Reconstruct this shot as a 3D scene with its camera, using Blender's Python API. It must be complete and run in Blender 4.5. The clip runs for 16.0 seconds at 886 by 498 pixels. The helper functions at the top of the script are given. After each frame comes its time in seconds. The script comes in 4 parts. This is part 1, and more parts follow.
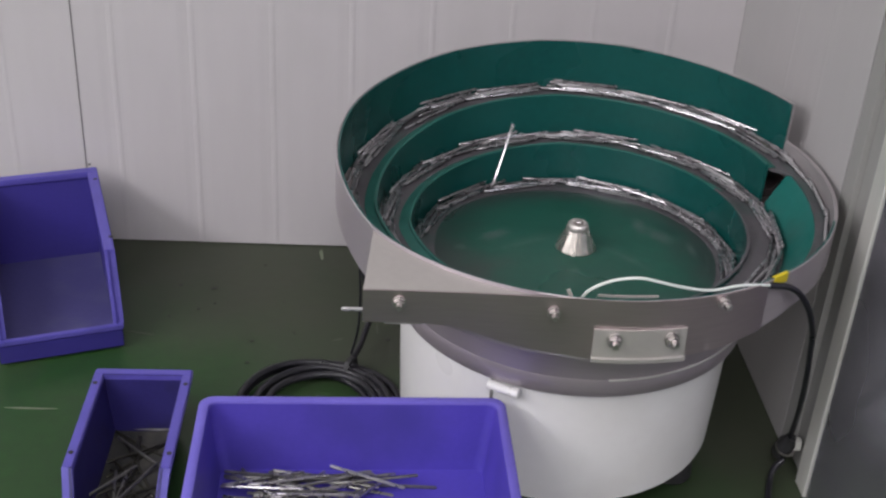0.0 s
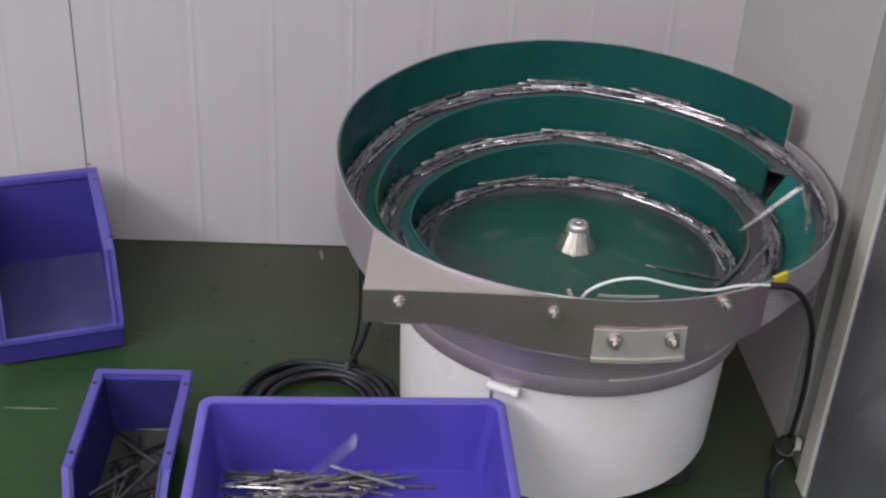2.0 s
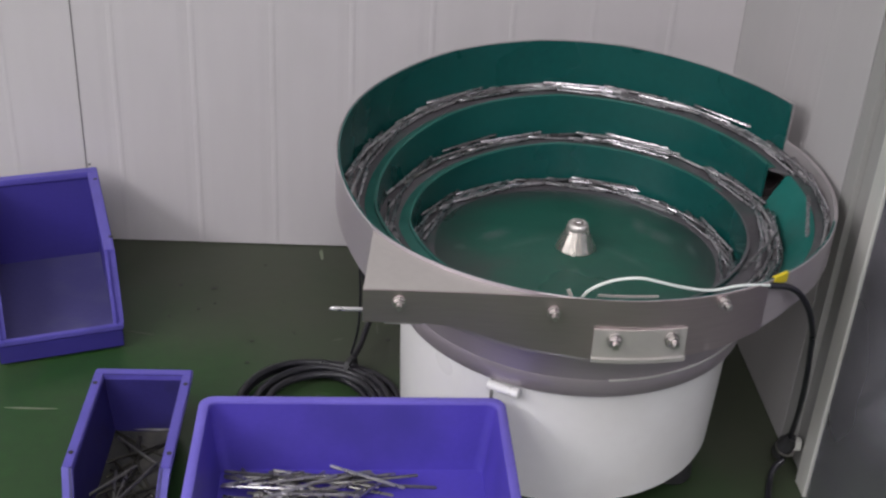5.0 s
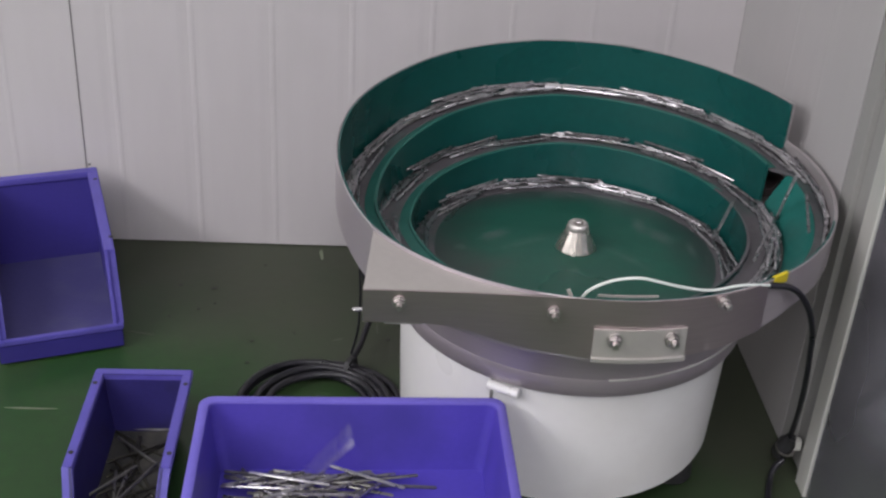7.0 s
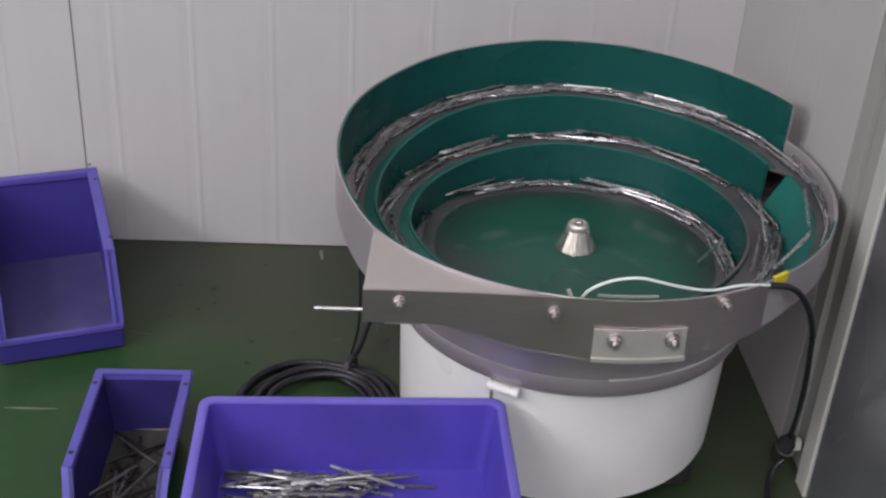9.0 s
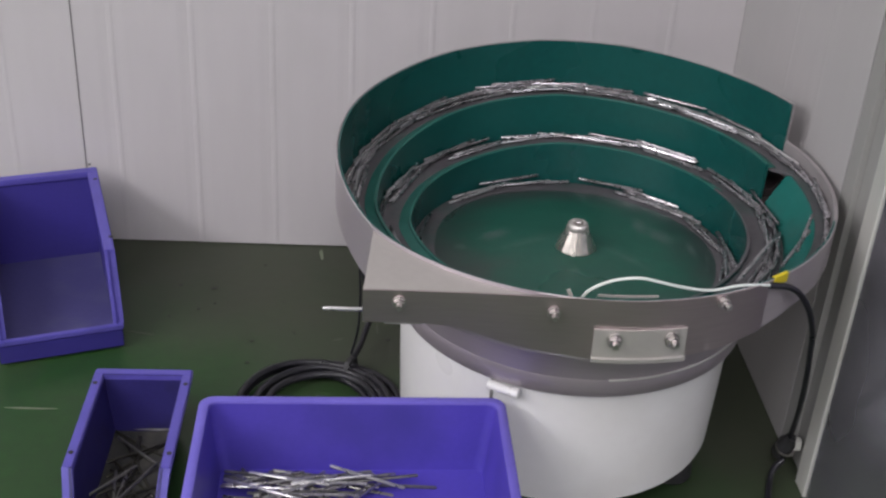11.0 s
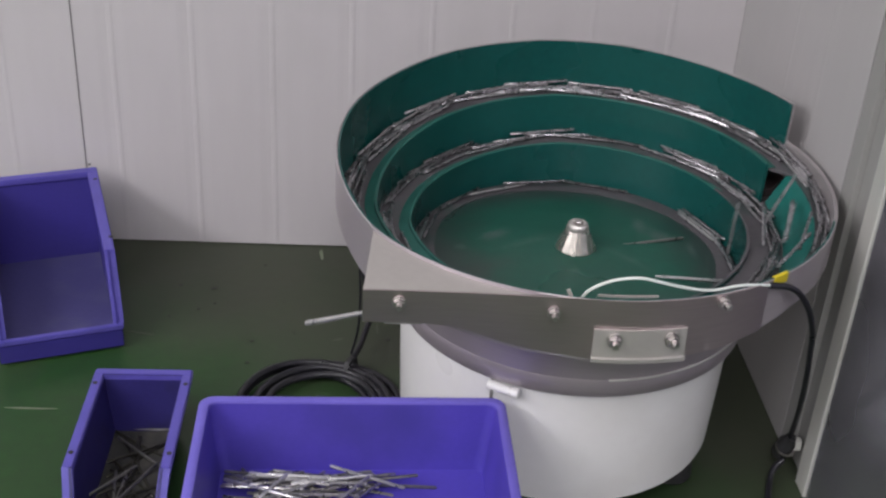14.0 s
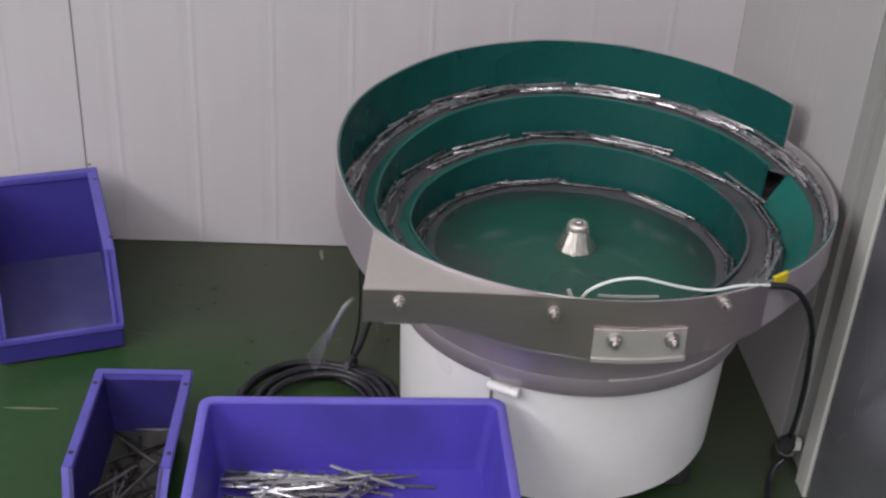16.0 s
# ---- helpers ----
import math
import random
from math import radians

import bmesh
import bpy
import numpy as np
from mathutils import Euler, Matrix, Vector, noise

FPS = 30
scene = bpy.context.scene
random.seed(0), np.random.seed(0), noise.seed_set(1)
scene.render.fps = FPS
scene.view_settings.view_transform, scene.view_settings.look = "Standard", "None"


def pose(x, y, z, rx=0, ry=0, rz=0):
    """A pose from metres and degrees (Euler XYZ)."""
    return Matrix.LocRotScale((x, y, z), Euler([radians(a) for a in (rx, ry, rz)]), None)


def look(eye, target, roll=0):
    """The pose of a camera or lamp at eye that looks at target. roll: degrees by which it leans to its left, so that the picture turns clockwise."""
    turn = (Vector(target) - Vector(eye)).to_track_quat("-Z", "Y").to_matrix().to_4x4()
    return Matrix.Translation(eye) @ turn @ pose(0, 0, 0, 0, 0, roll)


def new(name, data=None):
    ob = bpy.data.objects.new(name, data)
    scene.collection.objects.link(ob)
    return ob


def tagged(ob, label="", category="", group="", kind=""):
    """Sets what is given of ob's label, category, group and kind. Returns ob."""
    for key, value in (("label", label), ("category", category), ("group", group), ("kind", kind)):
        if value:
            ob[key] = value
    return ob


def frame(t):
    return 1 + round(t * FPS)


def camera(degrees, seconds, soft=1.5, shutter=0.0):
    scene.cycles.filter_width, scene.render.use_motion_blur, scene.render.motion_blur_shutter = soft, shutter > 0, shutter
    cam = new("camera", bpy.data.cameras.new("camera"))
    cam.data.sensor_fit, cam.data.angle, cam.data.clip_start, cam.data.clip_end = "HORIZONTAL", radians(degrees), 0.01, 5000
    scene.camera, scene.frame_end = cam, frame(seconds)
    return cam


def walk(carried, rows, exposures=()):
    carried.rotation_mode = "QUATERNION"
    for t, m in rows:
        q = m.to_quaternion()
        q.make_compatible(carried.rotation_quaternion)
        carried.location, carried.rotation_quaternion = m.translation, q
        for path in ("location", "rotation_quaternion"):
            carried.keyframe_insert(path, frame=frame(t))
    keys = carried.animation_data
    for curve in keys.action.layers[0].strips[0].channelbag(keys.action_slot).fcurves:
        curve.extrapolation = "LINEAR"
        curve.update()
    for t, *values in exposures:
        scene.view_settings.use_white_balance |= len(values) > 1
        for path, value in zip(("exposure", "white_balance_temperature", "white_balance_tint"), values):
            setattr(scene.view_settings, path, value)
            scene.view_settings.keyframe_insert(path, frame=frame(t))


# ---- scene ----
import itertools

# ---- camera: held still ----
cam = camera(40.94, 16.0, soft=2.4, shutter=0.5)
EYE = (0.0, 0.0, 1.1)
AIM = look(EYE, (0.0538, 0.8662, 0.6032), 3.49)
walk(cam, [(0.0, AIM), (16.0, AIM)])

# ---- light: workshop ceiling tubes and a dim ambient ----
world = bpy.data.worlds.new("world")
scene.world = world
world.use_nodes = True
world.node_tree.nodes["Background"].inputs[0].default_value = (0.75, 0.78, 0.8, 1)
world.node_tree.nodes["Background"].inputs[1].default_value = 0.19

WALL_Y, WALL_X, ROOM_X, ROOM_Y, ROOM_Z = 1.915, 0.603, -5.6, -3.6, 2.9


def ceiling_lamp(x, y, sx, sy, watts):
    data = bpy.data.lights.new("tube_light", "AREA")
    data.shape, data.size, data.size_y, data.energy = "RECTANGLE", sx, sy, watts
    data.color = (0.985, 0.95, 1.0)
    ob = new("tube_light", data)
    ob.matrix_world = pose(x, y, ROOM_Z - 0.09)
    return ob


LAMPS = [(-1.7, -0.3, 0.9, 24), (-3.7, -0.4, 1.7, 112), (0.1, -1.3, 0.8, 45), (-2.6, -2.2, 1.7, 58)]
for lx, ly, width, watts in LAMPS:
    ceiling_lamp(lx, ly, width, 1.6, watts)


# ---- helpers ----
def part(name, bm, material, parent=None, label="", smooth=False):
    me = bpy.data.meshes.new(name)
    bmesh.ops.recalc_face_normals(bm, faces=bm.faces)
    bm.to_mesh(me)
    bm.free()
    if smooth:
        me.polygons.foreach_set("use_smooth", [True] * len(me.polygons))
        me.set_sharp_from_angle(angle=radians(38))
    me.materials.append(material)
    ob = new(name, me)
    ob.parent = parent
    if label:
        ob["label"] = label
    return ob


def prism(bm, pts, off):
    """A solid from a polygon and an offset."""
    a = [bm.verts.new(p) for p in pts]
    b = [bm.verts.new(Vector(p) + Vector(off)) for p in pts]
    bm.faces.new(a)
    bm.faces.new(b[::-1])
    n = len(a)
    for i in range(n):
        bm.faces.new((a[i], b[i], b[(i + 1) % n], a[(i + 1) % n]))


def box(bm, x0, y0, z0, x1, y1, z1):
    prism(bm, [(x0, y0, z0), (x1, y0, z0), (x1, y1, z0), (x0, y1, z0)], (0, 0, z1 - z0))


def bevel(bm, width, segments=2):
    bmesh.ops.remove_doubles(bm, verts=bm.verts, dist=1e-6)
    bmesh.ops.bevel(bm, geom=list(bm.edges), offset=width, segments=segments, affect="EDGES", profile=0.5)
    return bm


def loft(bm, loops, closed=False, caps=True):
    """Skins a row of equal closed loops."""
    rings = [[bm.verts.new(p) for p in loop] for loop in loops]
    n = len(rings[0])
    pairs = list(zip(rings, rings[1:])) + ([(rings[-1], rings[0])] if closed else [])
    for r0, r1 in pairs:
        for i in range(n):
            bm.faces.new((r0[i], r0[(i + 1) % n], r1[(i + 1) % n], r1[i]))
    if caps and not closed:
        bm.faces.new(rings[0])
        bm.faces.new(rings[-1][::-1])


def polar(r, th, z):
    return (r * math.cos(radians(th)), r * math.sin(radians(th)), z)


def sweep(bm, th0, th1, profile, step=3.0):
    """Sweeps a closed (r, z) profile, given by angle, about the bowl's axis."""
    n = max(2, int(abs(th1 - th0) / step) + 1)
    ths = [th0 + (th1 - th0) * i / (n - 1) for i in range(n)]
    full = abs(abs(th1 - th0) - 360) < 1e-6
    loft(bm, [[polar(r, th, z) for r, z in profile(th)] for th in (ths[:-1] if full else ths)], closed=full)


def spin(bm, profile, n=48):
    """Turns an open (r, z) profile about z; points at r = 0 close it."""
    rows = []
    for r, z in profile:
        rows.append([bm.verts.new((0, 0, z))] if r == 0 else [bm.verts.new(polar(r, 360 * i / n, z)) for i in range(n)])
    for a, b in zip(rows, rows[1:]):
        for i in range(n):
            j = (i + 1) % n
            q = [a[0]] if len(a) == 1 else [a[i], a[j]]
            q += [b[0]] if len(b) == 1 else [b[j], b[i]]
            bm.faces.new(q)


def table(rows):
    xs = [r[0] for r in rows]
    return lambda u, k=1: float(np.interp(u, xs, [r[k] for r in rows]))


def tube(name, pts, radius, material, parent=None, label="", res=8):
    cu = bpy.data.curves.new(name, "CURVE")
    cu.dimensions, cu.bevel_depth, cu.bevel_resolution, cu.resolution_u, cu.use_fill_caps = "3D", radius, 3, res, True
    sp = cu.splines.new("BEZIER")
    sp.bezier_points.add(len(pts) - 1)
    for bp, p in zip(sp.bezier_points, pts):
        bp.co, bp.handle_left_type, bp.handle_right_type = p, "AUTO", "AUTO"
    tmp = new("temporary_curve", cu)
    me = bpy.data.meshes.new_from_object(tmp.evaluated_get(bpy.context.evaluated_depsgraph_get()))
    bpy.data.objects.remove(tmp)
    bpy.data.curves.remove(cu)
    me.name = name
    me.polygons.foreach_set("use_smooth", [True] * len(me.polygons))
    me.materials.clear()
    me.materials.append(material)
    ob = new(name, me)
    ob.parent = parent
    if label:
        ob["label"] = label
    return ob


# ---- materials ----
def material(name, c0, c1, rough=0.5, metal=0.0, big=3.0, fine=60.0, bump=0.1, stretch=(1, 1, 1), rough_var=0.12,
             dirt=None, dirt_amount=0.0, dirt_scale=7.0, coat=0.0, island=0.0):
    m = bpy.data.materials.new(name)
    m.use_nodes = True
    nt = m.node_tree
    N, L = nt.nodes, nt.links
    p = N["Principled BSDF"]
    p.inputs["Metallic"].default_value = metal
    p.inputs["Coat Weight"].default_value = coat
    tc = N.new("ShaderNodeTexCoord")
    mp = N.new("ShaderNodeMapping")
    mp.inputs["Scale"].default_value = stretch
    L.new(tc.outputs["Object"], mp.inputs["Vector"])

    def noise_node(scale, detail=4.0, vec=mp):
        n = N.new("ShaderNodeTexNoise")
        n.inputs["Scale"].default_value, n.inputs["Detail"].default_value = scale, detail
        L.new(vec.outputs[0] if vec is mp else vec.outputs["Object"], n.inputs["Vector"])
        return n

    def ramp(src, lo, hi, a=0.0, b=1.0):
        r = N.new("ShaderNodeMapRange")
        r.inputs[1].default_value, r.inputs[2].default_value = lo, hi
        r.inputs[3].default_value, r.inputs[4].default_value = a, b
        L.new(src, r.inputs[0])
        return r.outputs[0]

    nb, nf = noise_node(big, 3.0, tc), noise_node(fine, 5.0)
    mix = N.new("ShaderNodeMix")
    mix.data_type = "RGBA"
    mix.inputs[6].default_value, mix.inputs[7].default_value = (*c0, 1), (*c1, 1)
    add = N.new("ShaderNodeMath")
    add.operation = "MULTIPLY_ADD"
    L.new(nf.outputs[0], add.inputs[0])
    add.inputs[1].default_value = 0.45
    L.new(nb.outputs[0], add.inputs[2])
    L.new(ramp(add.outputs[0], 0.45, 1.0), mix.inputs[0])
    colour = mix.outputs[2]
    if dirt:
        nd = noise_node(dirt_scale, 8.0, tc)
        mx = N.new("ShaderNodeMix")
        mx.data_type = "RGBA"
        mx.inputs[7].default_value = (*dirt, 1)
        L.new(colour, mx.inputs[6])
        L.new(ramp(nd.outputs[0], 0.5, 0.72, 0.0, dirt_amount), mx.inputs[0])
        colour = mx.outputs[2]
    if island:
        oi = N.new("ShaderNodeObjectInfo")
        hs = N.new("ShaderNodeHueSaturation")
        L.new(ramp(oi.outputs["Random"], 0, 1, 1 - island, 1 + island), hs.inputs["Value"])
        L.new(colour, hs.inputs["Color"])
        colour = hs.outputs[0]
    L.new(colour, p.inputs["Base Color"])
    L.new(ramp(nb.outputs[0], 0.3, 0.7, max(0.03, rough - rough_var), min(1, rough + rough_var)), p.inputs["Roughness"])
    if bump:
        b = N.new("ShaderNodeBump")
        b.inputs["Strength"].default_value, b.inputs["Distance"].default_value = bump, 0.002
        L.new(nf.outputs[0], b.inputs["Height"])
        L.new(b.outputs[0], p.inputs["Normal"])
    return m


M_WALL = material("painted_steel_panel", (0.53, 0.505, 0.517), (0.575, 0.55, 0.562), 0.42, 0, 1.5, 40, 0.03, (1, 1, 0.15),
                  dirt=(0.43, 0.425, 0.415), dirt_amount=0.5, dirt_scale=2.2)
# same panel as M_WALL, the side wall's weaker light put into its colour
M_WALL_SHADED = material("shaded_steel_panel", (0.44, 0.428, 0.427), (0.48, 0.467, 0.466), 0.45, 0, 1.5, 40, 0.03, (1, 1, 0.15),
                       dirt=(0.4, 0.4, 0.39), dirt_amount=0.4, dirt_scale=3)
M_JAMB = material("grey_jamb_paint", (0.32, 0.318, 0.308), (0.36, 0.357, 0.345), 0.5, 0, 2, 50, 0.04, (1, 1, 0.15), dirt=(0.22, 0.22, 0.20), dirt_amount=0.4, dirt_scale=4)
M_DOOR = material("grey_door_panel", (0.46, 0.46, 0.52), (0.54, 0.54, 0.60), 0.24, 0.85, 2, 50, 0.03, rough_var=0.05)
M_TRIM = material("aluminium_trim", (0.66, 0.66, 0.62), (0.74, 0.74, 0.69), 0.38, 0.3, 4, 80, 0.05, (1, 1, 0.1))
M_JOINT = material("dark_joint_sealant", (0.20, 0.19, 0.19), (0.26, 0.25, 0.25), 0.7)
M_CEIL = material("white_ceiling", (0.72, 0.72, 0.72), (0.78, 0.78, 0.78), 0.7)
M_FLOOR = material("green_epoxy_floor", (0.017, 0.041, 0.014), (0.020, 0.072, 0.016), 0.34, 0, 1.6, 45, 0.10,
                   dirt=(0.056, 0.056, 0.038), dirt_amount=0.5, dirt_scale=4, rough_var=0.1)
def floor_dust(m):
    """Brown dust on the floor along the wall, with a ragged edge."""
    nt = m.node_tree
    N, L = nt.nodes, nt.links
    p = N["Principled BSDF"]
    old = p.inputs["Base Color"].links[0].from_socket
    tc, sep, nz, add, mr, mx = (N.new(k) for k in ("ShaderNodeTexCoord", "ShaderNodeSeparateXYZ", "ShaderNodeTexNoise", "ShaderNodeMath", "ShaderNodeMapRange", "ShaderNodeMix"))
    nz.inputs["Scale"].default_value, nz.inputs["Detail"].default_value = 3.0, 7.0
    add.operation = "ADD"
    L.new(tc.outputs["Object"], sep.inputs[0])
    L.new(tc.outputs["Object"], nz.inputs["Vector"])
    side = N.new("ShaderNodeMath")
    side.operation, side.inputs[1].default_value = "MULTIPLY_ADD", 0.45
    L.new(sep.outputs["X"], side.inputs[0])
    L.new(sep.outputs["Y"], side.inputs[2])
    L.new(side.outputs[0], add.inputs[0])
    L.new(nz.outputs[0], add.inputs[1])
    L.new(add.outputs[0], mr.inputs[0])
    mr.inputs[1].default_value, mr.inputs[2].default_value, mr.inputs[4].default_value = 1.7, 2.2, 0.85
    p.inputs["Specular IOR Level"].default_value = 0.3
    mx.data_type = "RGBA"
    L.new(mr.outputs[0], mx.inputs[0])
    L.new(old, mx.inputs[6])
    mx.inputs[7].default_value = (0.049, 0.052, 0.037, 1)
    L.new(mx.outputs[2], p.inputs["Base Color"])


floor_dust(M_FLOOR)
M_SCUFF = material("floor_scuff", (0.13, 0.16, 0.10), (0.21, 0.24, 0.17), 0.6, 0, 20, 200)
M_SCUFF_FAINT = material("faint_floor_scuff", (0.060, 0.072, 0.048), (0.085, 0.098, 0.070), 0.6, 0, 20, 200)
M_SPOT = material("dark_floor_spot", (0.02, 0.02, 0.018), (0.03, 0.03, 0.025), 0.5, 0, 20, 200)
M_TEAL = material("teal_bowl_coating", (0.005, 0.064, 0.058), (0.008, 0.095, 0.087), 0.30, 0, 5, 90, 0.05,
                  dirt=(0.012, 0.082, 0.073), dirt_amount=0.5, dirt_scale=9, rough_var=0.1)
# lit copy of the teal: light on the sloping return plate, as colour
M_TEAL_LIT = material("lit_teal_coating", (0.010, 0.125, 0.106), (0.018, 0.165, 0.142), 0.40, 0, 8, 90, 0.06,
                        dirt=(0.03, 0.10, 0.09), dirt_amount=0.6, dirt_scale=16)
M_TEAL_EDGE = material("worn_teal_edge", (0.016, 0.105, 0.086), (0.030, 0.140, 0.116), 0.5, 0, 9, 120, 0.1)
M_TEAL_FLOOR = material("scuffed_teal_coating", (0.008, 0.066, 0.046), (0.014, 0.098, 0.067), 0.37, 0, 4, 70, 0.06,
                        dirt=(0.050, 0.060, 0.055), dirt_amount=0.9, dirt_scale=5)


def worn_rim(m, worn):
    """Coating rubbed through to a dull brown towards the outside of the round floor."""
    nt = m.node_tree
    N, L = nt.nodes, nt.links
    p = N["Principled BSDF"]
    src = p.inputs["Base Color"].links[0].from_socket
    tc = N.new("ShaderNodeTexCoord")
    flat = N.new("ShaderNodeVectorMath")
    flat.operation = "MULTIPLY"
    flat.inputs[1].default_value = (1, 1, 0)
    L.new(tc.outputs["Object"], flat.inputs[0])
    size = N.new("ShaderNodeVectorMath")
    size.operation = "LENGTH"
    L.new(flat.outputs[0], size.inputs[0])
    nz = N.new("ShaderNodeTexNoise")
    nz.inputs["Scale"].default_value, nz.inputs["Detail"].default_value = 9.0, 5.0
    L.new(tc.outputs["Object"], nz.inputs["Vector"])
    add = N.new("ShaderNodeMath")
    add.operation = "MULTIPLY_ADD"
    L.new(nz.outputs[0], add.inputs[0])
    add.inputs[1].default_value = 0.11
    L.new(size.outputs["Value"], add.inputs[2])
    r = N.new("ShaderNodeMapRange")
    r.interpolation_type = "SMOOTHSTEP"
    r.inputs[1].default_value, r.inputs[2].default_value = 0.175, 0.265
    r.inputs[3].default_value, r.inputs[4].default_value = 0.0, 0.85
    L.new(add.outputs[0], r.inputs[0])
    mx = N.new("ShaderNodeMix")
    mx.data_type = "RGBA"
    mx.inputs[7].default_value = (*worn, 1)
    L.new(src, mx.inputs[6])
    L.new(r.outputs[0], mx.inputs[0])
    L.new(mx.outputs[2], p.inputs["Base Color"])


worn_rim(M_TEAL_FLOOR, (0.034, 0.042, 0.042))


def scuffs_and_streaks(m, marks, colour, amount):
    """Rubbed patches or painted reflection streaks (x, y, half length, half width, turn) with ragged edges."""
    nt = m.node_tree
    N, L = nt.nodes, nt.links
    p = N["Principled BSDF"]
    tc = N.new("ShaderNodeTexCoord")
    nz = N.new("ShaderNodeTexNoise")
    nz.inputs["Scale"].default_value, nz.inputs["Detail"].default_value = 55.0, 6.0
    L.new(tc.outputs["Object"], nz.inputs["Vector"])
    for x, y, half_l, half_w, turn in marks:
        mp = N.new("ShaderNodeMapping")
        mp.vector_type = "TEXTURE"
        mp.inputs["Location"].default_value = (x, y, 0)
        mp.inputs["Rotation"].default_value = (0, 0, radians(turn))
        mp.inputs["Scale"].default_value = (half_l, half_w, 1000)
        L.new(tc.outputs["Object"], mp.inputs["Vector"])
        size = N.new("ShaderNodeVectorMath")
        size.operation = "LENGTH"
        L.new(mp.outputs[0], size.inputs[0])
        add = N.new("ShaderNodeMath")
        add.operation = "ADD"
        L.new(size.outputs["Value"], add.inputs[0])
        L.new(nz.outputs[0], add.inputs[1])
        r = N.new("ShaderNodeMapRange")
        r.interpolation_type = "SMOOTHSTEP"
        r.inputs[1].default_value, r.inputs[2].default_value = 0.5, 1.5
        r.inputs[3].default_value, r.inputs[4].default_value = amount, 0.0
        L.new(add.outputs[0], r.inputs[0])
        mx = N.new("ShaderNodeMix")
        mx.data_type = "RGBA"
        mx.inputs[7].default_value = (*colour, 1)
        L.new(p.inputs["Base Color"].links[0].from_socket, mx.inputs[6])
        L.new(r.outputs[0], mx.inputs[0])
        L.new(mx.outputs[2], p.inputs["Base Color"])


M_TRACK = material("worn_track_coating", (0.068, 0.063, 0.070), (0.118, 0.110, 0.120), 0.6, 0.0, 12, 120, 0.2,
                   dirt=(0.02, 0.07, 0.055), dirt_amount=0.6, dirt_scale=14)
scuffs_and_streaks(M_TEAL_FLOOR, ((-0.106, 0.036, 0.030, 0.020, 30), (0.104, 0.077, 0.016, 0.034, 0), (0.130, 0.047, 0.024, 0.034, 20), (0.168, 0.018, 0.010, 0.030, 0), (-0.155, 0.006, 0.012, 0.012, 0)), (0.085, 0.125, 0.115), 0.6)
# faint radial streaks: reflections on the glossy floor, painted in a lighter teal
scuffs_and_streaks(M_TEAL_FLOOR, ((-0.067, 0.011, 0.063, 0.009, 22), (0.072, -0.025, 0.052, 0.010, -44)), (0.055, 0.115, 0.095), 0.5)
M_STEEL = material("brushed_stainless", (0.40, 0.335, 0.338), (0.51, 0.435, 0.438), 0.32, 0.9, 4, 40, 0.05, (0.6, 0.6, 14), rough_var=0.07)
M_STEEL_PALE = material("pale_satin_stainless", (0.40, 0.355, 0.38), (0.48, 0.43, 0.46), 0.40, 0.45, 4, 40, 0.05, (0.6, 0.6, 14), rough_var=0.06)
M_STEEL_SHELL = material("satin_shell_stainless", (0.42, 0.382, 0.395), (0.505, 0.46, 0.473), 0.38, 0.5, 4, 40, 0.05, (0.6, 0.6, 14), rough_var=0.07)
M_STEEL_BRIGHT = material("satin_stainless_plate", (0.54, 0.512, 0.485), (0.615, 0.585, 0.553), 0.40, 0.65, 5, 120, 0.05, rough_var=0.06)
M_STEEL_SATIN = material("bare_satin_stainless", (0.35, 0.325, 0.33), (0.42, 0.39, 0.396), 0.42, 0.3, 4, 40, 0.05, (0.6, 0.6, 14), rough_var=0.06)
M_BOLT = material("bright_bolt_steel", (0.50, 0.475, 0.465), (0.60, 0.57, 0.555), 0.36, 1.0, 30, 200, 0.05)
M_CONE = material("turned_steel", (0.70, 0.65, 0.59), (0.82, 0.77, 0.70), 0.27, 0.92, 30, 200, 0.02, rough_var=0.04)
# lathe marks round the cone stretch its highlights into streaks
lathe = M_CONE.node_tree.nodes.new("ShaderNodeTangent")
lathe.direction_type, lathe.axis = "RADIAL", "Z"
M_CONE.node_tree.links.new(lathe.outputs[0], M_CONE.node_tree.nodes["Principled BSDF"].inputs["Tangent"])
M_CONE.node_tree.nodes["Principled BSDF"].inputs["Anisotropic"].default_value = 0.85
M_CONE.node_tree.nodes["Principled BSDF"].inputs["Anisotropic Rotation"].default_value = 0.25
M_DRUM = material("white_drum_paint", (0.82, 0.81, 0.80), (0.87, 0.862, 0.85), 0.36, 0, 3, 60, 0.04,
                  dirt=(0.72, 0.70, 0.67), dirt_amount=0.6, dirt_scale=4)
M_RUBBER = material("black_rubber", (0.012, 0.012, 0.013), (0.03, 0.03, 0.032), 0.5, 0, 20, 200, 0.1)
M_CABLE = material("black_cable_sheath", (0.007, 0.007, 0.010), (0.015, 0.0145, 0.020), 0.36, 0, 20, 200, 0.1)
M_WIRE = material("white_wire_sheath", (0.70, 0.76, 0.72), (0.8, 0.84, 0.8), 0.45, 0, 20, 200, 0.05)
M_YELLOW = material("yellow_tape", (0.62, 0.50, 0.015), (0.75, 0.62, 0.03), 0.5, 0, 30, 200, 0.1)
M_BIN = material("violet_blue_plastic", (0.070, 0.050, 0.38), (0.088, 0.064, 0.45), 0.40, 0, 5, 160, 0.08,
                 dirt=(0.050, 0.040, 0.26), dirt_amount=0.85, dirt_scale=6)
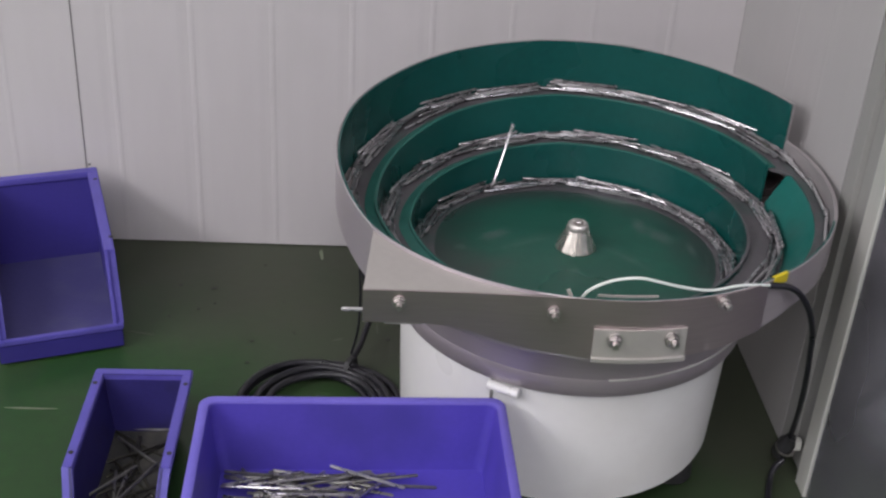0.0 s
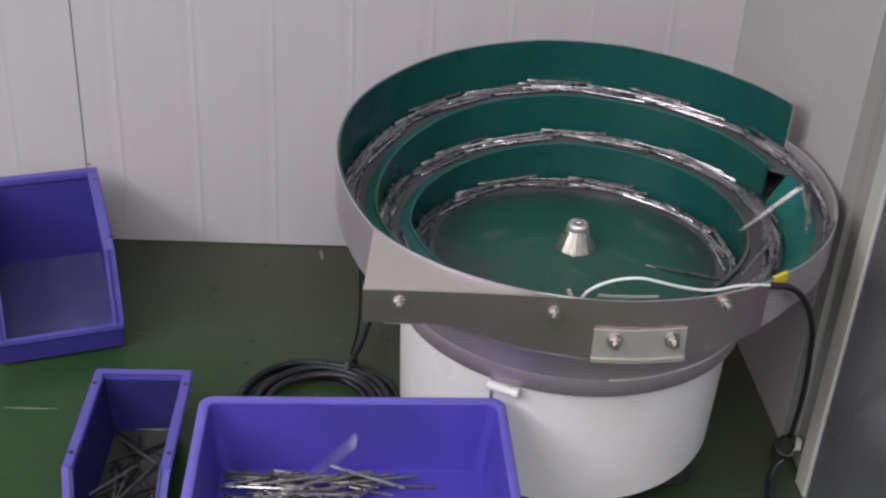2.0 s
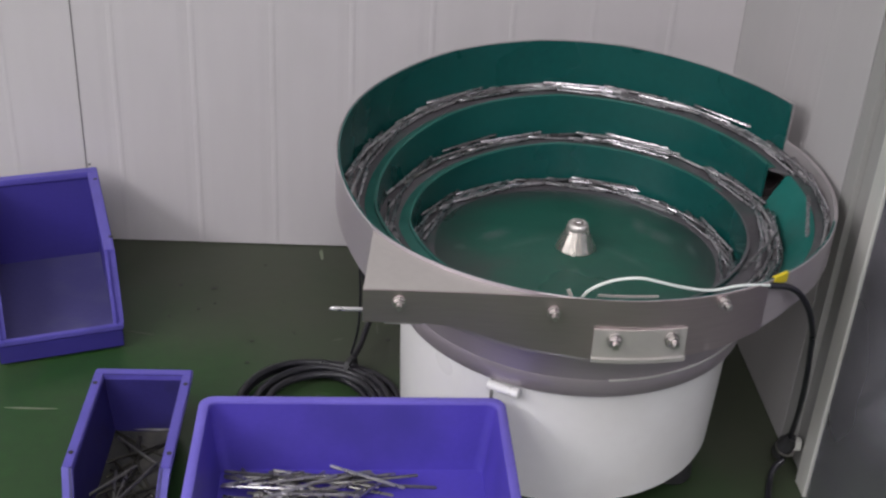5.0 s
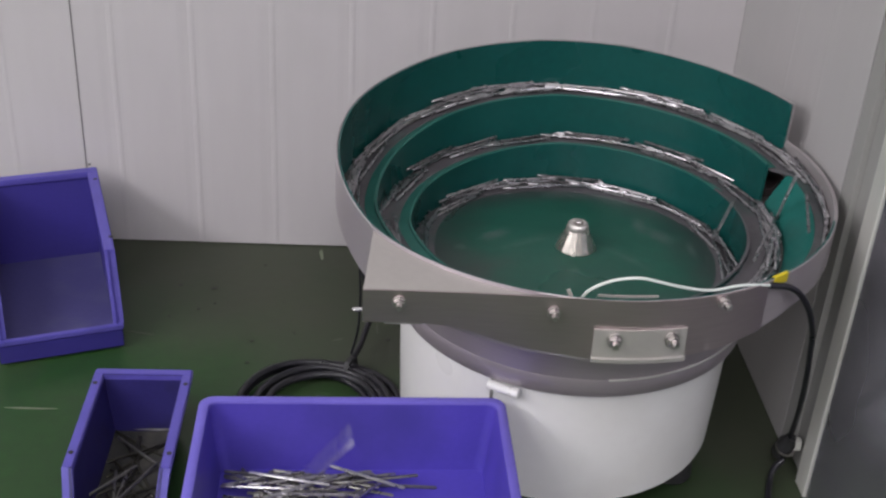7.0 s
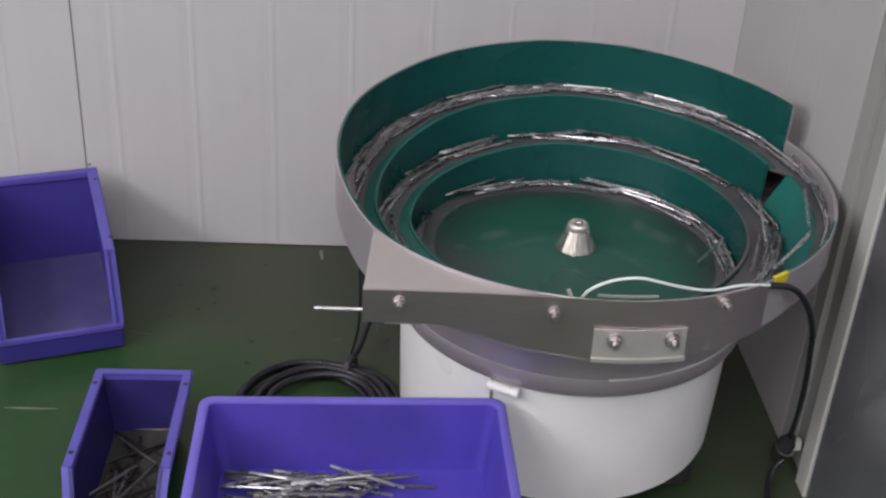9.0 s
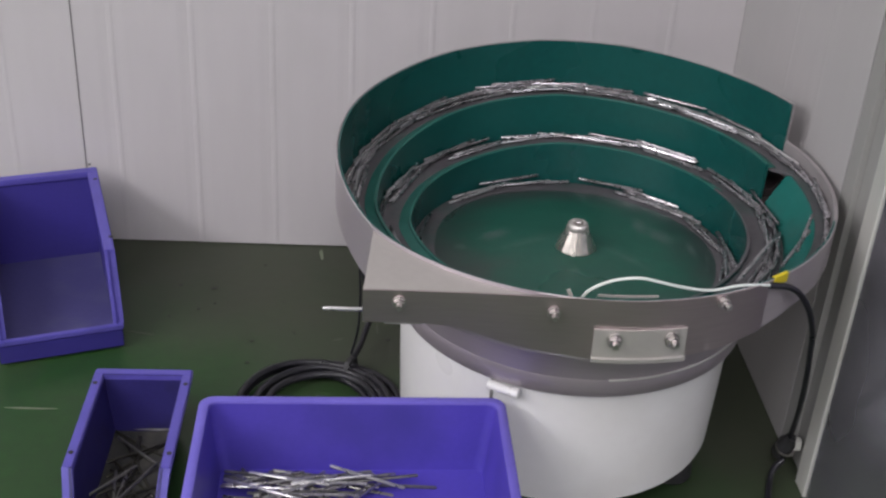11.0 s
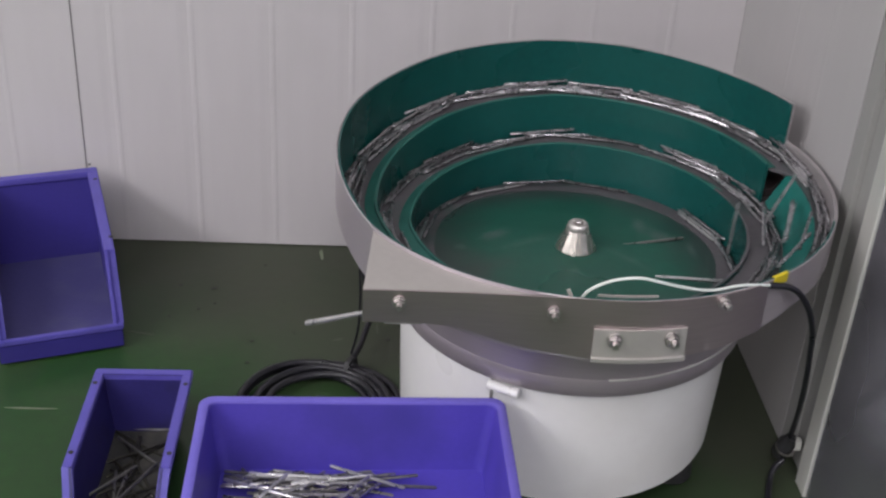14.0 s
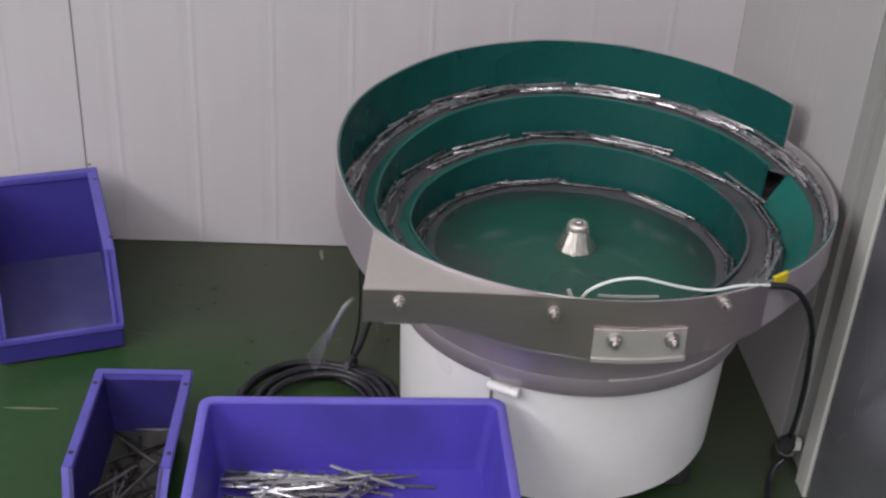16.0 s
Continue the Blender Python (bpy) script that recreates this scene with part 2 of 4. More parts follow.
# shaded copy of the violet plastic: the large bin's inner shade as colour
M_BIN_SHADED = material("shaded_violet_plastic", (0.037, 0.028, 0.215), (0.047, 0.036, 0.265), 0.40, 0, 5, 160, 0.08,
                      dirt=(0.036, 0.030, 0.19), dirt_amount=0.6, dirt_scale=8)
M_BIN_RIM = material("rubbed_dark_violet_plastic", (0.085, 0.070, 0.36), (0.115, 0.096, 0.44), 0.42, 0, 8, 160, 0.1,
                     dirt=(0.06, 0.055, 0.24), dirt_amount=0.6, dirt_scale=16)
# small bin gets less light: its walls carry that shade in a darker plastic
M_BIN_DEEP_SHADED = material("deep_shaded_violet_plastic", (0.019, 0.015, 0.105), (0.028, 0.023, 0.145), 0.45, 0, 5, 160, 0.08,
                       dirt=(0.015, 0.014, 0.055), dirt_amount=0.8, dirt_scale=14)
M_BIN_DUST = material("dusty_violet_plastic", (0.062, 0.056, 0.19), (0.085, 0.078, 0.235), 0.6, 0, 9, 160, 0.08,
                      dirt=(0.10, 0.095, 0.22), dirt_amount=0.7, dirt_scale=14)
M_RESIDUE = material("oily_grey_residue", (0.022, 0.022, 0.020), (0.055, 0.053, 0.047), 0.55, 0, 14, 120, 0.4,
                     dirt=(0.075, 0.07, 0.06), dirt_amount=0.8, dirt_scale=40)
M_BIN_EDGE = material("rubbed_violet_plastic", (0.13, 0.105, 0.48), (0.165, 0.135, 0.56), 0.42, 0, 8, 160, 0.1)
M_ROD = material("polished_rod_steel", (0.34, 0.328, 0.345), (0.47, 0.453, 0.472), 0.28, 0.9, 60, 300, 0.05, rough_var=0.08, island=0.4)
# lit copy of the rod steel: lamp glints put into a paler colour
M_ROD_LIT = material("lit_rod_steel", (0.47, 0.46, 0.47), (0.58, 0.57, 0.58), 0.30, 0.78, 60, 300, 0.05, rough_var=0.06, island=0.12)
M_ROD_OLD = material("dull_rod_steel", (0.055, 0.055, 0.045), (0.14, 0.132, 0.11), 0.38, 0.85, 60, 300, 0.1, island=0.4)
M_ROD_DIM = material("grey_rod_steel", (0.20, 0.195, 0.185), (0.33, 0.32, 0.305), 0.34, 0.85, 60, 300, 0.1, island=0.4)
M_LAMP = bpy.data.materials.new("lamp_diffuser")
M_LAMP.use_nodes = True
M_LAMP.node_tree.nodes["Principled BSDF"].inputs["Emission Color"].default_value = (1, 0.96, 0.96, 1)
M_LAMP.node_tree.nodes["Principled BSDF"].inputs["Emission Strength"].default_value = 2.0

# ---- floor, walls, ceiling ----
bm = bmesh.new()
box(bm, ROOM_X - 0.1, ROOM_Y - 0.1, -0.1, WALL_X + 0.1, WALL_Y + 0.1, 0.0)
floor = tagged(part("floor", bm, M_FLOOR), "scuffed dark green epoxy workshop floor", "floor", kind="structure")

RIB = 0.1345


def ribbed_panel(x0, x1, first_rib, height, recess=0.0016):
    """A sheet with shallow pressed grooves; along x, facing -y, its face at y = 0."""
    bm = bmesh.new()
    xs = [(x0, 0.0)]
    r = first_rib
    while r < x1 - 0.03:
        if r > x0 + 0.03:
            xs += [(r - 0.022, 0), (r - 0.012, recess), (r - 0.004, recess), (r, -0.0002), (r + 0.004, -0.0002), (r + 0.008, recess),
                   (r + 0.014, recess), (r + 0.024, 0)]
        r += RIB
    xs.append((x1, 0.0))
    pts = [(x, y, 0.0) for x, y in xs] + [(x1, 0.03, 0.0), (x0, 0.03, 0.0)]
    prism(bm, pts, (0, 0, height))
    return bm


bm = bmesh.new()
box(bm, ROOM_X - 0.1, WALL_Y + 0.032, 0, WALL_X + 0.1, WALL_Y + 0.12, ROOM_Z)
wall_north = tagged(part("wall_north", bm, M_JOINT), "white ribbed sandwich-panel workshop wall", "wall", kind="structure")
SEAM = -0.5225
for i in range(6):
    x1 = WALL_X - 0.0003 - i * 1.1255
    x0 = x1 - 1.1225
    ob = part("wall_panel", ribbed_panel(x0, max(x1, x0), -0.461 - 1.1255 * i if i else -0.461, ROOM_Z - 0.004, 0.0004 if i else 0.0005), M_WALL, wall_north)
    ob.location = (0, WALL_Y, 0.002)

bm = bmesh.new()
box(bm, SEAM - 0.0003, WALL_Y + 0.0022, 0.002, SEAM + 0.0025, WALL_Y + 0.028, ROOM_Z - 0.004)
part("panel_seam", bm, M_JOINT, wall_north, "grey sealant in the panel joint")

bm = bmesh.new()
box(bm, WALL_X + 0.032, ROOM_Y - 0.1, 0, WALL_X + 0.12, WALL_Y + 0.03, ROOM_Z)
wall_east = tagged(part("wall_east", bm, M_JOINT), "shade-grey steel-panel side wall with a light trim strip", "wall", kind="structure")
bm = bmesh.new()
spin(bm, [(0, 0), (0.003, 0), (0.0026, 0.0012), (0, 0.0016)], 10)
part("rivet", bm, M_JOINT, wall_north, "small dark rivet").matrix_basis = pose(-0.5165, WALL_Y + 0.0002, 0.153, 90, 0, 0)
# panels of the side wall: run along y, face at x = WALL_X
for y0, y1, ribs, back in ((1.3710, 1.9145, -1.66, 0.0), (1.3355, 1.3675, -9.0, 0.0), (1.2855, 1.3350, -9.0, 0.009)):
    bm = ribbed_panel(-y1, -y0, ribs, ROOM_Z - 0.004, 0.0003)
    ob = part("wall_panel", bm, M_WALL_SHADED if y1 > 1.4 else M_JAMB, wall_east, "" if y1 > 1.4 else "darker grey door jamb strip")
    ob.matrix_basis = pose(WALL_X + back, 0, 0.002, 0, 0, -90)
bm = bmesh.new()
box(bm, WALL_X - 0.002, 1.2485, 0, WALL_X + 0.03, 1.2845, ROOM_Z - 0.002)
bevel(bm, 0.002)
part("trim_strip", bm, M_TRIM, wall_east, "light aluminium edge strip")
bm = bmesh.new()
box(bm, WALL_X + 0.001, 0.30, 0.006, WALL_X + 0.03, 1.2475, 2.1)
bevel(bm, 0.003)
part("door_panel", bm, M_DOOR, wall_east, "smooth grey door leaf")
bm = bmesh.new()
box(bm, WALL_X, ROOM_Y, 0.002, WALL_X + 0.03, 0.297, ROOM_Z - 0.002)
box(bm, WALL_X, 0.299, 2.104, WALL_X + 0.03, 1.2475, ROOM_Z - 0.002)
part("wall_panel", bm, M_WALL_SHADED, wall_east)

bm = bmesh.new()
box(bm, ROOM_X - 0.1, ROOM_Y - 0.1, 0, ROOM_X, WALL_Y + 0.03, ROOM_Z)
tagged(part("wall_west", bm, M_WALL), "plain white workshop wall", "wall", kind="structure")
bm = bmesh.new()
box(bm, ROOM_X, ROOM_Y - 0.1, 0, WALL_X, ROOM_Y, ROOM_Z)
tagged(part("wall_south", bm, M_WALL_SHADED), "plain grey workshop wall", "wall", kind="structure")
bm = bmesh.new()
box(bm, ROOM_X - 0.1, ROOM_Y - 0.1, ROOM_Z, WALL_X + 0.12, WALL_Y + 0.12, ROOM_Z + 0.1)
tagged(part("ceiling", bm, M_CEIL), "plain white workshop ceiling", "ceiling", kind="structure")
for lx, ly, width, watts in LAMPS:
    bm = bmesh.new()
    box(bm, -width / 2 - 0.03, -0.83, -0.06, width / 2 + 0.03, 0.83, 0)
    fit = tagged(new("ceiling_light"), "white fluorescent ceiling light fitting", "ceiling light", "ceiling lights")
    fit.location = (lx, ly, ROOM_Z)
    part("housing", bevel(bm, 0.008), M_CEIL, fit)
    bm = bmesh.new()
    box(bm, -width / 2, -0.80, -0.07, width / 2, 0.80, -0.0615)
    part("diffuser", bm, M_LAMP, fit)

# scuffs and spots on the floor
rng = random.Random(4)


def floor_mark(name, x, y, sx, sy, turn, mat, label):
    bm = bmesh.new()
    n = 11
    ring = [(math.cos(2 * math.pi * i / n) * sx * rng.uniform(0.6, 1.1), math.sin(2 * math.pi * i / n) * sy * rng.uniform(0.6, 1.1), 0) for i in range(n)]
    prism(bm, ring, (0, 0, 0.0006))
    ob = part(name, bm, mat)
    ob.matrix_world = pose(x, y, 0.0002, 0, 0, turn)
    return tagged(ob, label, "floor mark", kind="structure")


floor_mark("floor_scuff", -0.50, 1.411, 0.05, 0.0018, 0, M_SCUFF, "pale scuff line on the green floor")
floor_mark("floor_scuff", -0.105, 1.885, 0.0035, 0.022, 8, M_SCUFF, "pale paint drip on the floor")
floor_mark("floor_scuff", 0.001, 1.645, 0.0022, 0.018, 4, M_SCUFF_FAINT, "faint drip mark on the floor")
floor_mark("floor_scuff", -0.063, 1.609, 0.011, 0.003, 25, M_SCUFF_FAINT, "faint scuff on the green floor")
floor_mark("floor_scuff", -0.381, 1.614, 0.03, 0.002, -12, M_SCUFF_FAINT, "faint scuff on the green floor")
for fx, fy, fr in ((-0.341, 1.765, 0.006), (-0.282, 1.758, 0.006), (0.019, 1.613, 0.005), (-0.20, 1.60, 0.004), (-0.30, 1.69, 0.003), (-0.16, 1.72, 0.003), (-0.201, 1.540, 0.0040), (-0.275, 1.710, 0.0035), (-0.344, 1.666, 0.0025), (-0.135, 1.626, 0.0025), (-0.202, 1.840, 0.0030)):
    floor_mark("floor_spot", fx, fy, fr, fr * 0.7, 20, M_SPOT, "small dark spot on the floor")

# ---- vibratory bowl feeder ----
AX, AY = 0.2667, 1.4049
feeder = tagged(new("bowl_feeder"), "stainless vibratory bowl feeder lined teal green on a white drum", "parts feeder")
feeder.location = (AX, AY, 0)
R_OUT = 0.324

# track by clockwise angle u: height, inner and outer radius; th = 180 - u
TRACK = [(-240, 0.292, 0.182, 0.222), (0, 0.292, 0.182, 0.222), (240, 0.292, 0.182, 0.222), (300, 0.306, 0.197, 0.237), (330, 0.316, 0.204, 0.243), (360, 0.326, 0.2285, 0.2705), (405, 0.335, 0.2285, 0.2705),
         (450, 0.349, 0.2285, 0.2705), (540, 0.349, 0.2285, 0.2705), (580, 0.347, 0.2285, 0.2705), (640, 0.347, 0.246, 0.30), (720, 0.358, 0.2755, 0.321),
         (750, 0.379, 0.2755, 0.321), (770, 0.393, 0.2755, 0.321), (790, 0.402, 0.2755, 0.321), (810, 0.408, 0.2755, 0.321), (880, 0.404, 0.2755, 0.321),
         (887, 0.403, 0.2755, 0.321), (890, 0.401, 0.302, 0.321), (930, 0.391, 0.304, 0.321), (990, 0.388, 0.304, 0.321)]
track = table(TRACK)
LIP = 0.008

bm = bmesh.new()
spin(bm, [(0, 0.04), (0.218, 0.04), (0.2255, 0.047), (0.228, 0.12), (0.2305, 0.227), (0.20, 0.2283), (0, 0.2283)], 72)
drum = part("drum", bm, M_DRUM, feeder, "white painted sheet-steel drum base", True)
drum.location = (-0.004, 0, 0)
for a in (-35, 85, 205):
    bm = bmesh.new()
    spin(bm, [(0, 0), (0.026, 0), (0.03, 0.006), (0.028, 0.03), (0.018, 0.0395), (0, 0.0395)], 20)
    ob = part("rubber_foot", bm, M_RUBBER, feeder, "black rubber foot", True)
    ob.location = polar(0.19, a, 0)
bm = bmesh.new()
sweep(bm, 0, 360, lambda th: [(0.21, 0.2285), (0.2388, 0.2285), (0.2402, 0.230), (0.2428, 0.2548), (0.2421, 0.256), (0.21, 0.256)])
part("base_ring", bm, M_STEEL_PALE, feeder, "brushed stainless base ring", True)
bm = bmesh.new()
TRACK_B = table([(360, 0.322), (405, 0.330), (450, 0.3444), (640, 0.3444), (700, 0.3444), (712, 0.335), (720, 0.322)])


def bowl_skin(th):
    top = TRACK_B(360 + (180 - th) % 360)
    r = 0.2426 + 0.0094 * (top - 0.2562) / 0.0882
    return [(0.228, 0.2562), (0.2426, 0.2562), (r, top), (r - 0.003, top), (0.236, 0.2600)]


sweep(bm, 0, 360, bowl_skin)
part("lower_bowl", bm, M_STEEL_PALE, feeder, "brushed stainless lower bowl wall", True)
# highlight along the ring's upper edge, built as a thin pale bead
bm = bmesh.new()
loft(bm, [[polar(r, th, z) for r, z in ((0.2427, 0.2548), (0.2448, 0.2555), (0.2446, 0.2570), (0.2428, 0.2574))] for th in [-86 + 48 * i / 30 for i in range(31)]])
part("polished_edge", bm, M_TRIM, feeder, "painted highlight on the edge between ring and bowl", True)

# outer shell: its rim climbs from the front to the back and ends in a cut edge
RIM = [(20.2, 0.4795), (24, 0.4797), (41, 0.480), (73, 0.485), (95, 0.484), (121, 0.477), (141, 0.467), (164, 0.459), (177, 0.450), (196, 0.436), (212, 0.4225), (369, 0.4245), (380.2, 0.4245)]
rim = table(RIM)
bm = bmesh.new()
n = 145
hem = table([(21, 0.370), (60, 0.352), (130, 0.352), (160, 0.370), (190, 0.372), (209, 0.347), (270, 0.344), (297, 0.354), (312, 0.370), (340, 0.373), (381, 0.370)])
loft(bm, [[polar(r, th, z) for r, z in ((R_OUT, hem(th)), (R_OUT + 0.0022, hem(th)), (R_OUT + 0.0022, rim(th) - 0.001), (R_OUT + 0.0012, rim(th)), (R_OUT, rim(th) - 0.001))]
          for th in [20.2 + 360 * i / (n - 1) for i in range(n)]])
part("outer_shell", bm, M_STEEL_SHELL, feeder, "brushed stainless outer shell", True)
bm = bmesh.new()
loft(bm, [[polar(r, th, z) for r, z in ((R_OUT - 0.0026, max(0.352, hem(th) + 0.003)), (R_OUT - 0.0004, max(0.352, hem(th) + 0.003)), (R_OUT - 0.0004, rim(th) - 0.0016), (R_OUT - 0.0026, rim(th) - 0.0016))]
          for th in [20.3 + 317 * i / (n - 1) for i in range(n)]])
part("wall_lining", bm, M_TEAL, feeder, "teal coated upper wall", True)
# past the end of the coating the sheet stays bare
bm = bmesh.new()
loft(bm, [[polar(r, th, z) for r, z in ((R_OUT - 0.0026, 0.374), (R_OUT - 0.0004, 0.374), (R_OUT - 0.0004, rim(th) - 0.0016), (R_OUT - 0.0026, rim(th) - 0.0016))]
          for th in [337.6 + 42.4 * i / 20 for i in range(21)]])
part("bare_lining", bm, M_STEEL_SATIN, feeder, "bare satin stainless inner wall", True)
bm = bmesh.new()
sweep(bm, 20.2, 380.2, lambda th: [(0.2737, 0.3446), (R_OUT - 0.0004, hem(th) + 0.0004), (R_OUT - 0.0004, hem(th) + 0.0024), (0.2737, 0.347)])
part("shell_underside", bm, M_STEEL, feeder, "", True)


# tracks and the walls under them
def th_of(u):
    return 180 - u


def track_strip(name, u0, u1, mat, label):
    bm = bmesh.new()
    n = int((u1 - u0) / 3) + 1
    loops = []
    for i in range(n):
        u = u0 + (u1 - u0) * i / (n - 1)
        z, r0, r1 = track(u), track(u, 2), track(u, 3)
        loops.append([polar(r, th_of(u), zz) for r, zz in ((r0, z - 0.003), (r1, z - 0.004), (r1, z - 0.001), (r0, z))])
    loft(bm, loops)
    return part(name, bm, mat, feeder, label, True)


track_strip("lower_track", 250, 640, M_TRACK, "worn brown spiral track ledge")
track_strip("upper_track", 640, 990, M_TRACK, "worn brown spiral track ledge")


def riser(name, u0, u1, foot, mat, label, bare=2000):
    """The coated wall under a track's inner edge, with a low lip above it."""
    bm, edge, fillet = bmesh.new(), bmesh.new(), bmesh.new()
    n = int((u1 - u0) / 3) + 1
    la, lb, lc = [], [], []
    for i in range(n):
        u = u0 + (u1 - u0) * i / (n - 1)
        z, r = track(u) + LIP, track(u, 2)
        f = min(foot(u), z - 0.006)
        la.append([polar(q, th_of(u), zz) for q, zz in ((r - 0.004, f), (r - 0.0002, f), (r - 0.0002, z - 0.0022), (r - 0.004, z - 0.0022))])
        lb.append([polar(q, th_of(u), zz) for q, zz in ((r - 0.0044, z - 0.0021), (r, z - 0.0021), (r - 0.0004, z - 0.0004), (r - 0.0022, z), (r - 0.004, z - 0.0005))])
        lc.append([polar(q, th_of(u), zz) for q, zz in ((r + 0.0002, z - 0.0030), (r + 0.0030, z - 0.0042), (r + 0.0125, z - LIP + 0.0008), (r + 0.0002, z - LIP + 0.0002))])
    loft(bm, la)
    cut = max(2, min(n, int(n * (bare - u0) / (u1 - u0))))
    loft(edge, lb[:cut])
    ob = part(name, bm, mat, feeder, label, True)
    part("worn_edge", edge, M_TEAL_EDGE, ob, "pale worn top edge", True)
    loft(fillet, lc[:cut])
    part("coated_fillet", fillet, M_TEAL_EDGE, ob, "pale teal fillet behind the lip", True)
    if cut < n - 1:
        edge = bmesh.new()
        loft(edge, lb[cut - 1:])
        part("rubbed_edge", edge, M_TRACK, ob, "top edge rubbed down to dark grey", True)


riser("lower_riser", 256, 628, lambda u: 0.286, M_TEAL, "teal coated inner wall", 520)
riser("upper_riser", 640, 887, lambda u: track(u - 360) - 0.003 if u > 730 else 0.3475, M_TEAL, "teal coated middle wall")

# open stretch where the upper track narrows: a sloping return plate
bm = bmesh.new()
loops = []
for i in range(26):
    th = 11 - 82 * i / 25
    u = 720 + (180 - th)
    zt, zb = track(u), track(u - 360)
    rt, rb = max(0.302, track(u, 2)) + 0.001, 0.2725
    loops.append([polar(r, th, z) for r, z in ((rb, zb + 0.001), (rt, zt - 0.001), (rt, zt - 0.004), (rb, zb - 0.003))])
loft(bm, loops)
part("return_plate", bm, M_TEAL_LIT, feeder, "sloping teal return plate", True)

bm = bmesh.new()
spin(bm, [(0, 0.3043), (0.03, 0.3043), (0.10, 0.3005), (0.18, 0.2935), (0.224, 0.2895), (0.226, 0.280), (0, 0.280)], 72)
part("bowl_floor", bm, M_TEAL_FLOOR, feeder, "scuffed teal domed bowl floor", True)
bm = bmesh.new()
spin(bm, [(0.0, 0.3045), (0.0274, 0.3045), (0.0278, 0.3062), (0.0157, 0.3340), (0.0, 0.3340)], 18)
cone = part("centre_cone", bm, M_CONE, feeder, "turned stainless centre cone")
cone.location = (0.0015, -0.0015, 0)
bm = bmesh.new()
spin(bm, [(0, 0.3341), (0.0151, 0.3341), (0.0150, 0.3372), (0.0136, 0.3412), (0.0118, 0.3428), (0.0080, 0.3426), (0.0070, 0.3412), (0.0, 0.3412)], 36)
part("cone_cap", bm, M_STEEL_BRIGHT, cone, "rounded polished cap", True)
bm = bmesh.new()
spin(bm, [(0, 0.3413), (0.0056, 0.3413), (0.0056, 0.3446), (0.0048, 0.3454), (0, 0.3454)], 6)
part("cone_screw", bm, M_BOLT, cone, "hexagon screw")

bm = bmesh.new()
sweep(bm, 0, 360, lambda th: [(0.194 + 0.005 * math.sin(radians(3 * th + 40)), 0.2918), (0.2236, 0.2896), (0.2236, 0.2908), (0.194 + 0.005 * math.sin(radians(3 * th + 40)), 0.2926)])
part("worn_ring", bm, M_TRACK, feeder, "dark worn ring round the bowl floor", True)

# straight outlet chute at the front
FX0, FX1, FY = -0.016 - AX, 0.262 - AX, 1.0905 - AY
bm = bmesh.new()
front = [(FX0 + (FX1 - FX0) * i / 12, FY - 0.0141 * (i / 12) ** 2) for i in range(13)]
for i in range(6):
    th = -90 + 32 * (i + 1) / 6
    front.append((R_OUT * math.cos(radians(th)) + 0.0045 * math.cos(radians(th)), (R_OUT + 0.0045) * math.sin(radians(th))))
loops = []
for k, (x, y) in enumerate(front):
    lo = float(np.interp(x + AX, [0.07, 0.10, 0.135, 0.18, 0.25, 0.38, 0.45], [0.380, 0.374, 0.362, 0.352, 0.345, 0.350, 0.362]))
    hi = 0.4205 + 0.003 * min(1, k / 12)
    loops.append([(x, y, lo), (x, y + 0.0022, lo), (x, y + 0.0022, hi), (x, y, hi)])
loft(bm, loops)
part("chute_front", bm, M_STEEL, feeder, "brushed stainless outlet chute side", True)
bm = bmesh.new()
ring = [(FX0, FY + 0.0026), (FX1 - 0.05, FY - 0.001)]
arc = [polar(R_OUT + 0.0026, th, 0)[:2] for th in (-99, -105, -112, -119, -126, -133, -140, -147)]
pts = [(x, y, 0.4165) for x, y in ring[:1]] + [(FX1 - 0.075, FY - 0.001, 0.4165)] + [(x, y, 0.4165) for x, y in arc]
prism(bm, pts, (0, 0, 0.003))
part("chute_cover", bm, M_STEEL_BRIGHT, feeder, "satin stainless triangular cover plate")
bm = bmesh.new()
loft(bm, [[polar(r, th, z) for r, z in ((R_OUT + 0.0024, 0.4198), (R_OUT + 0.0040, 0.4198), (R_OUT + 0.0036, rim(th % 360) + 0.0002), (R_OUT + 0.0024, rim(th % 360) + 0.0006))]
          for th in [212 + 42 * i / 16 for i in range(17)]])
part("weld_bead", bm, M_STEEL_PALE, feeder, "bright ground weld seam", True)
bm = bmesh.new()
prism(bm, [(FX0 + 0.002, FY + 0.003, 0.3865), (FX1 - 0.03, FY + 0.001, 0.3865), (FX1 - 0.03, FY + 0.022, 0.3865), (FX0 + 0.002, FY + 0.030, 0.3865)], (0, 0, 0.002))
part("chute_floor", bm, M_STEEL, feeder)
bm = bmesh.new()
prism(bm, [(0.008 - AX, FY + 0.003, 0.376), (0.05 - AX, FY + 0.003, 0.376), (0.05 - AX, FY + 0.03, 0.376), (0.02 - AX, FY + 0.03, 0.376)], (0, 0, 0.002))
part("outlet_bracket", bm, M_STEEL_BRIGHT, feeder)


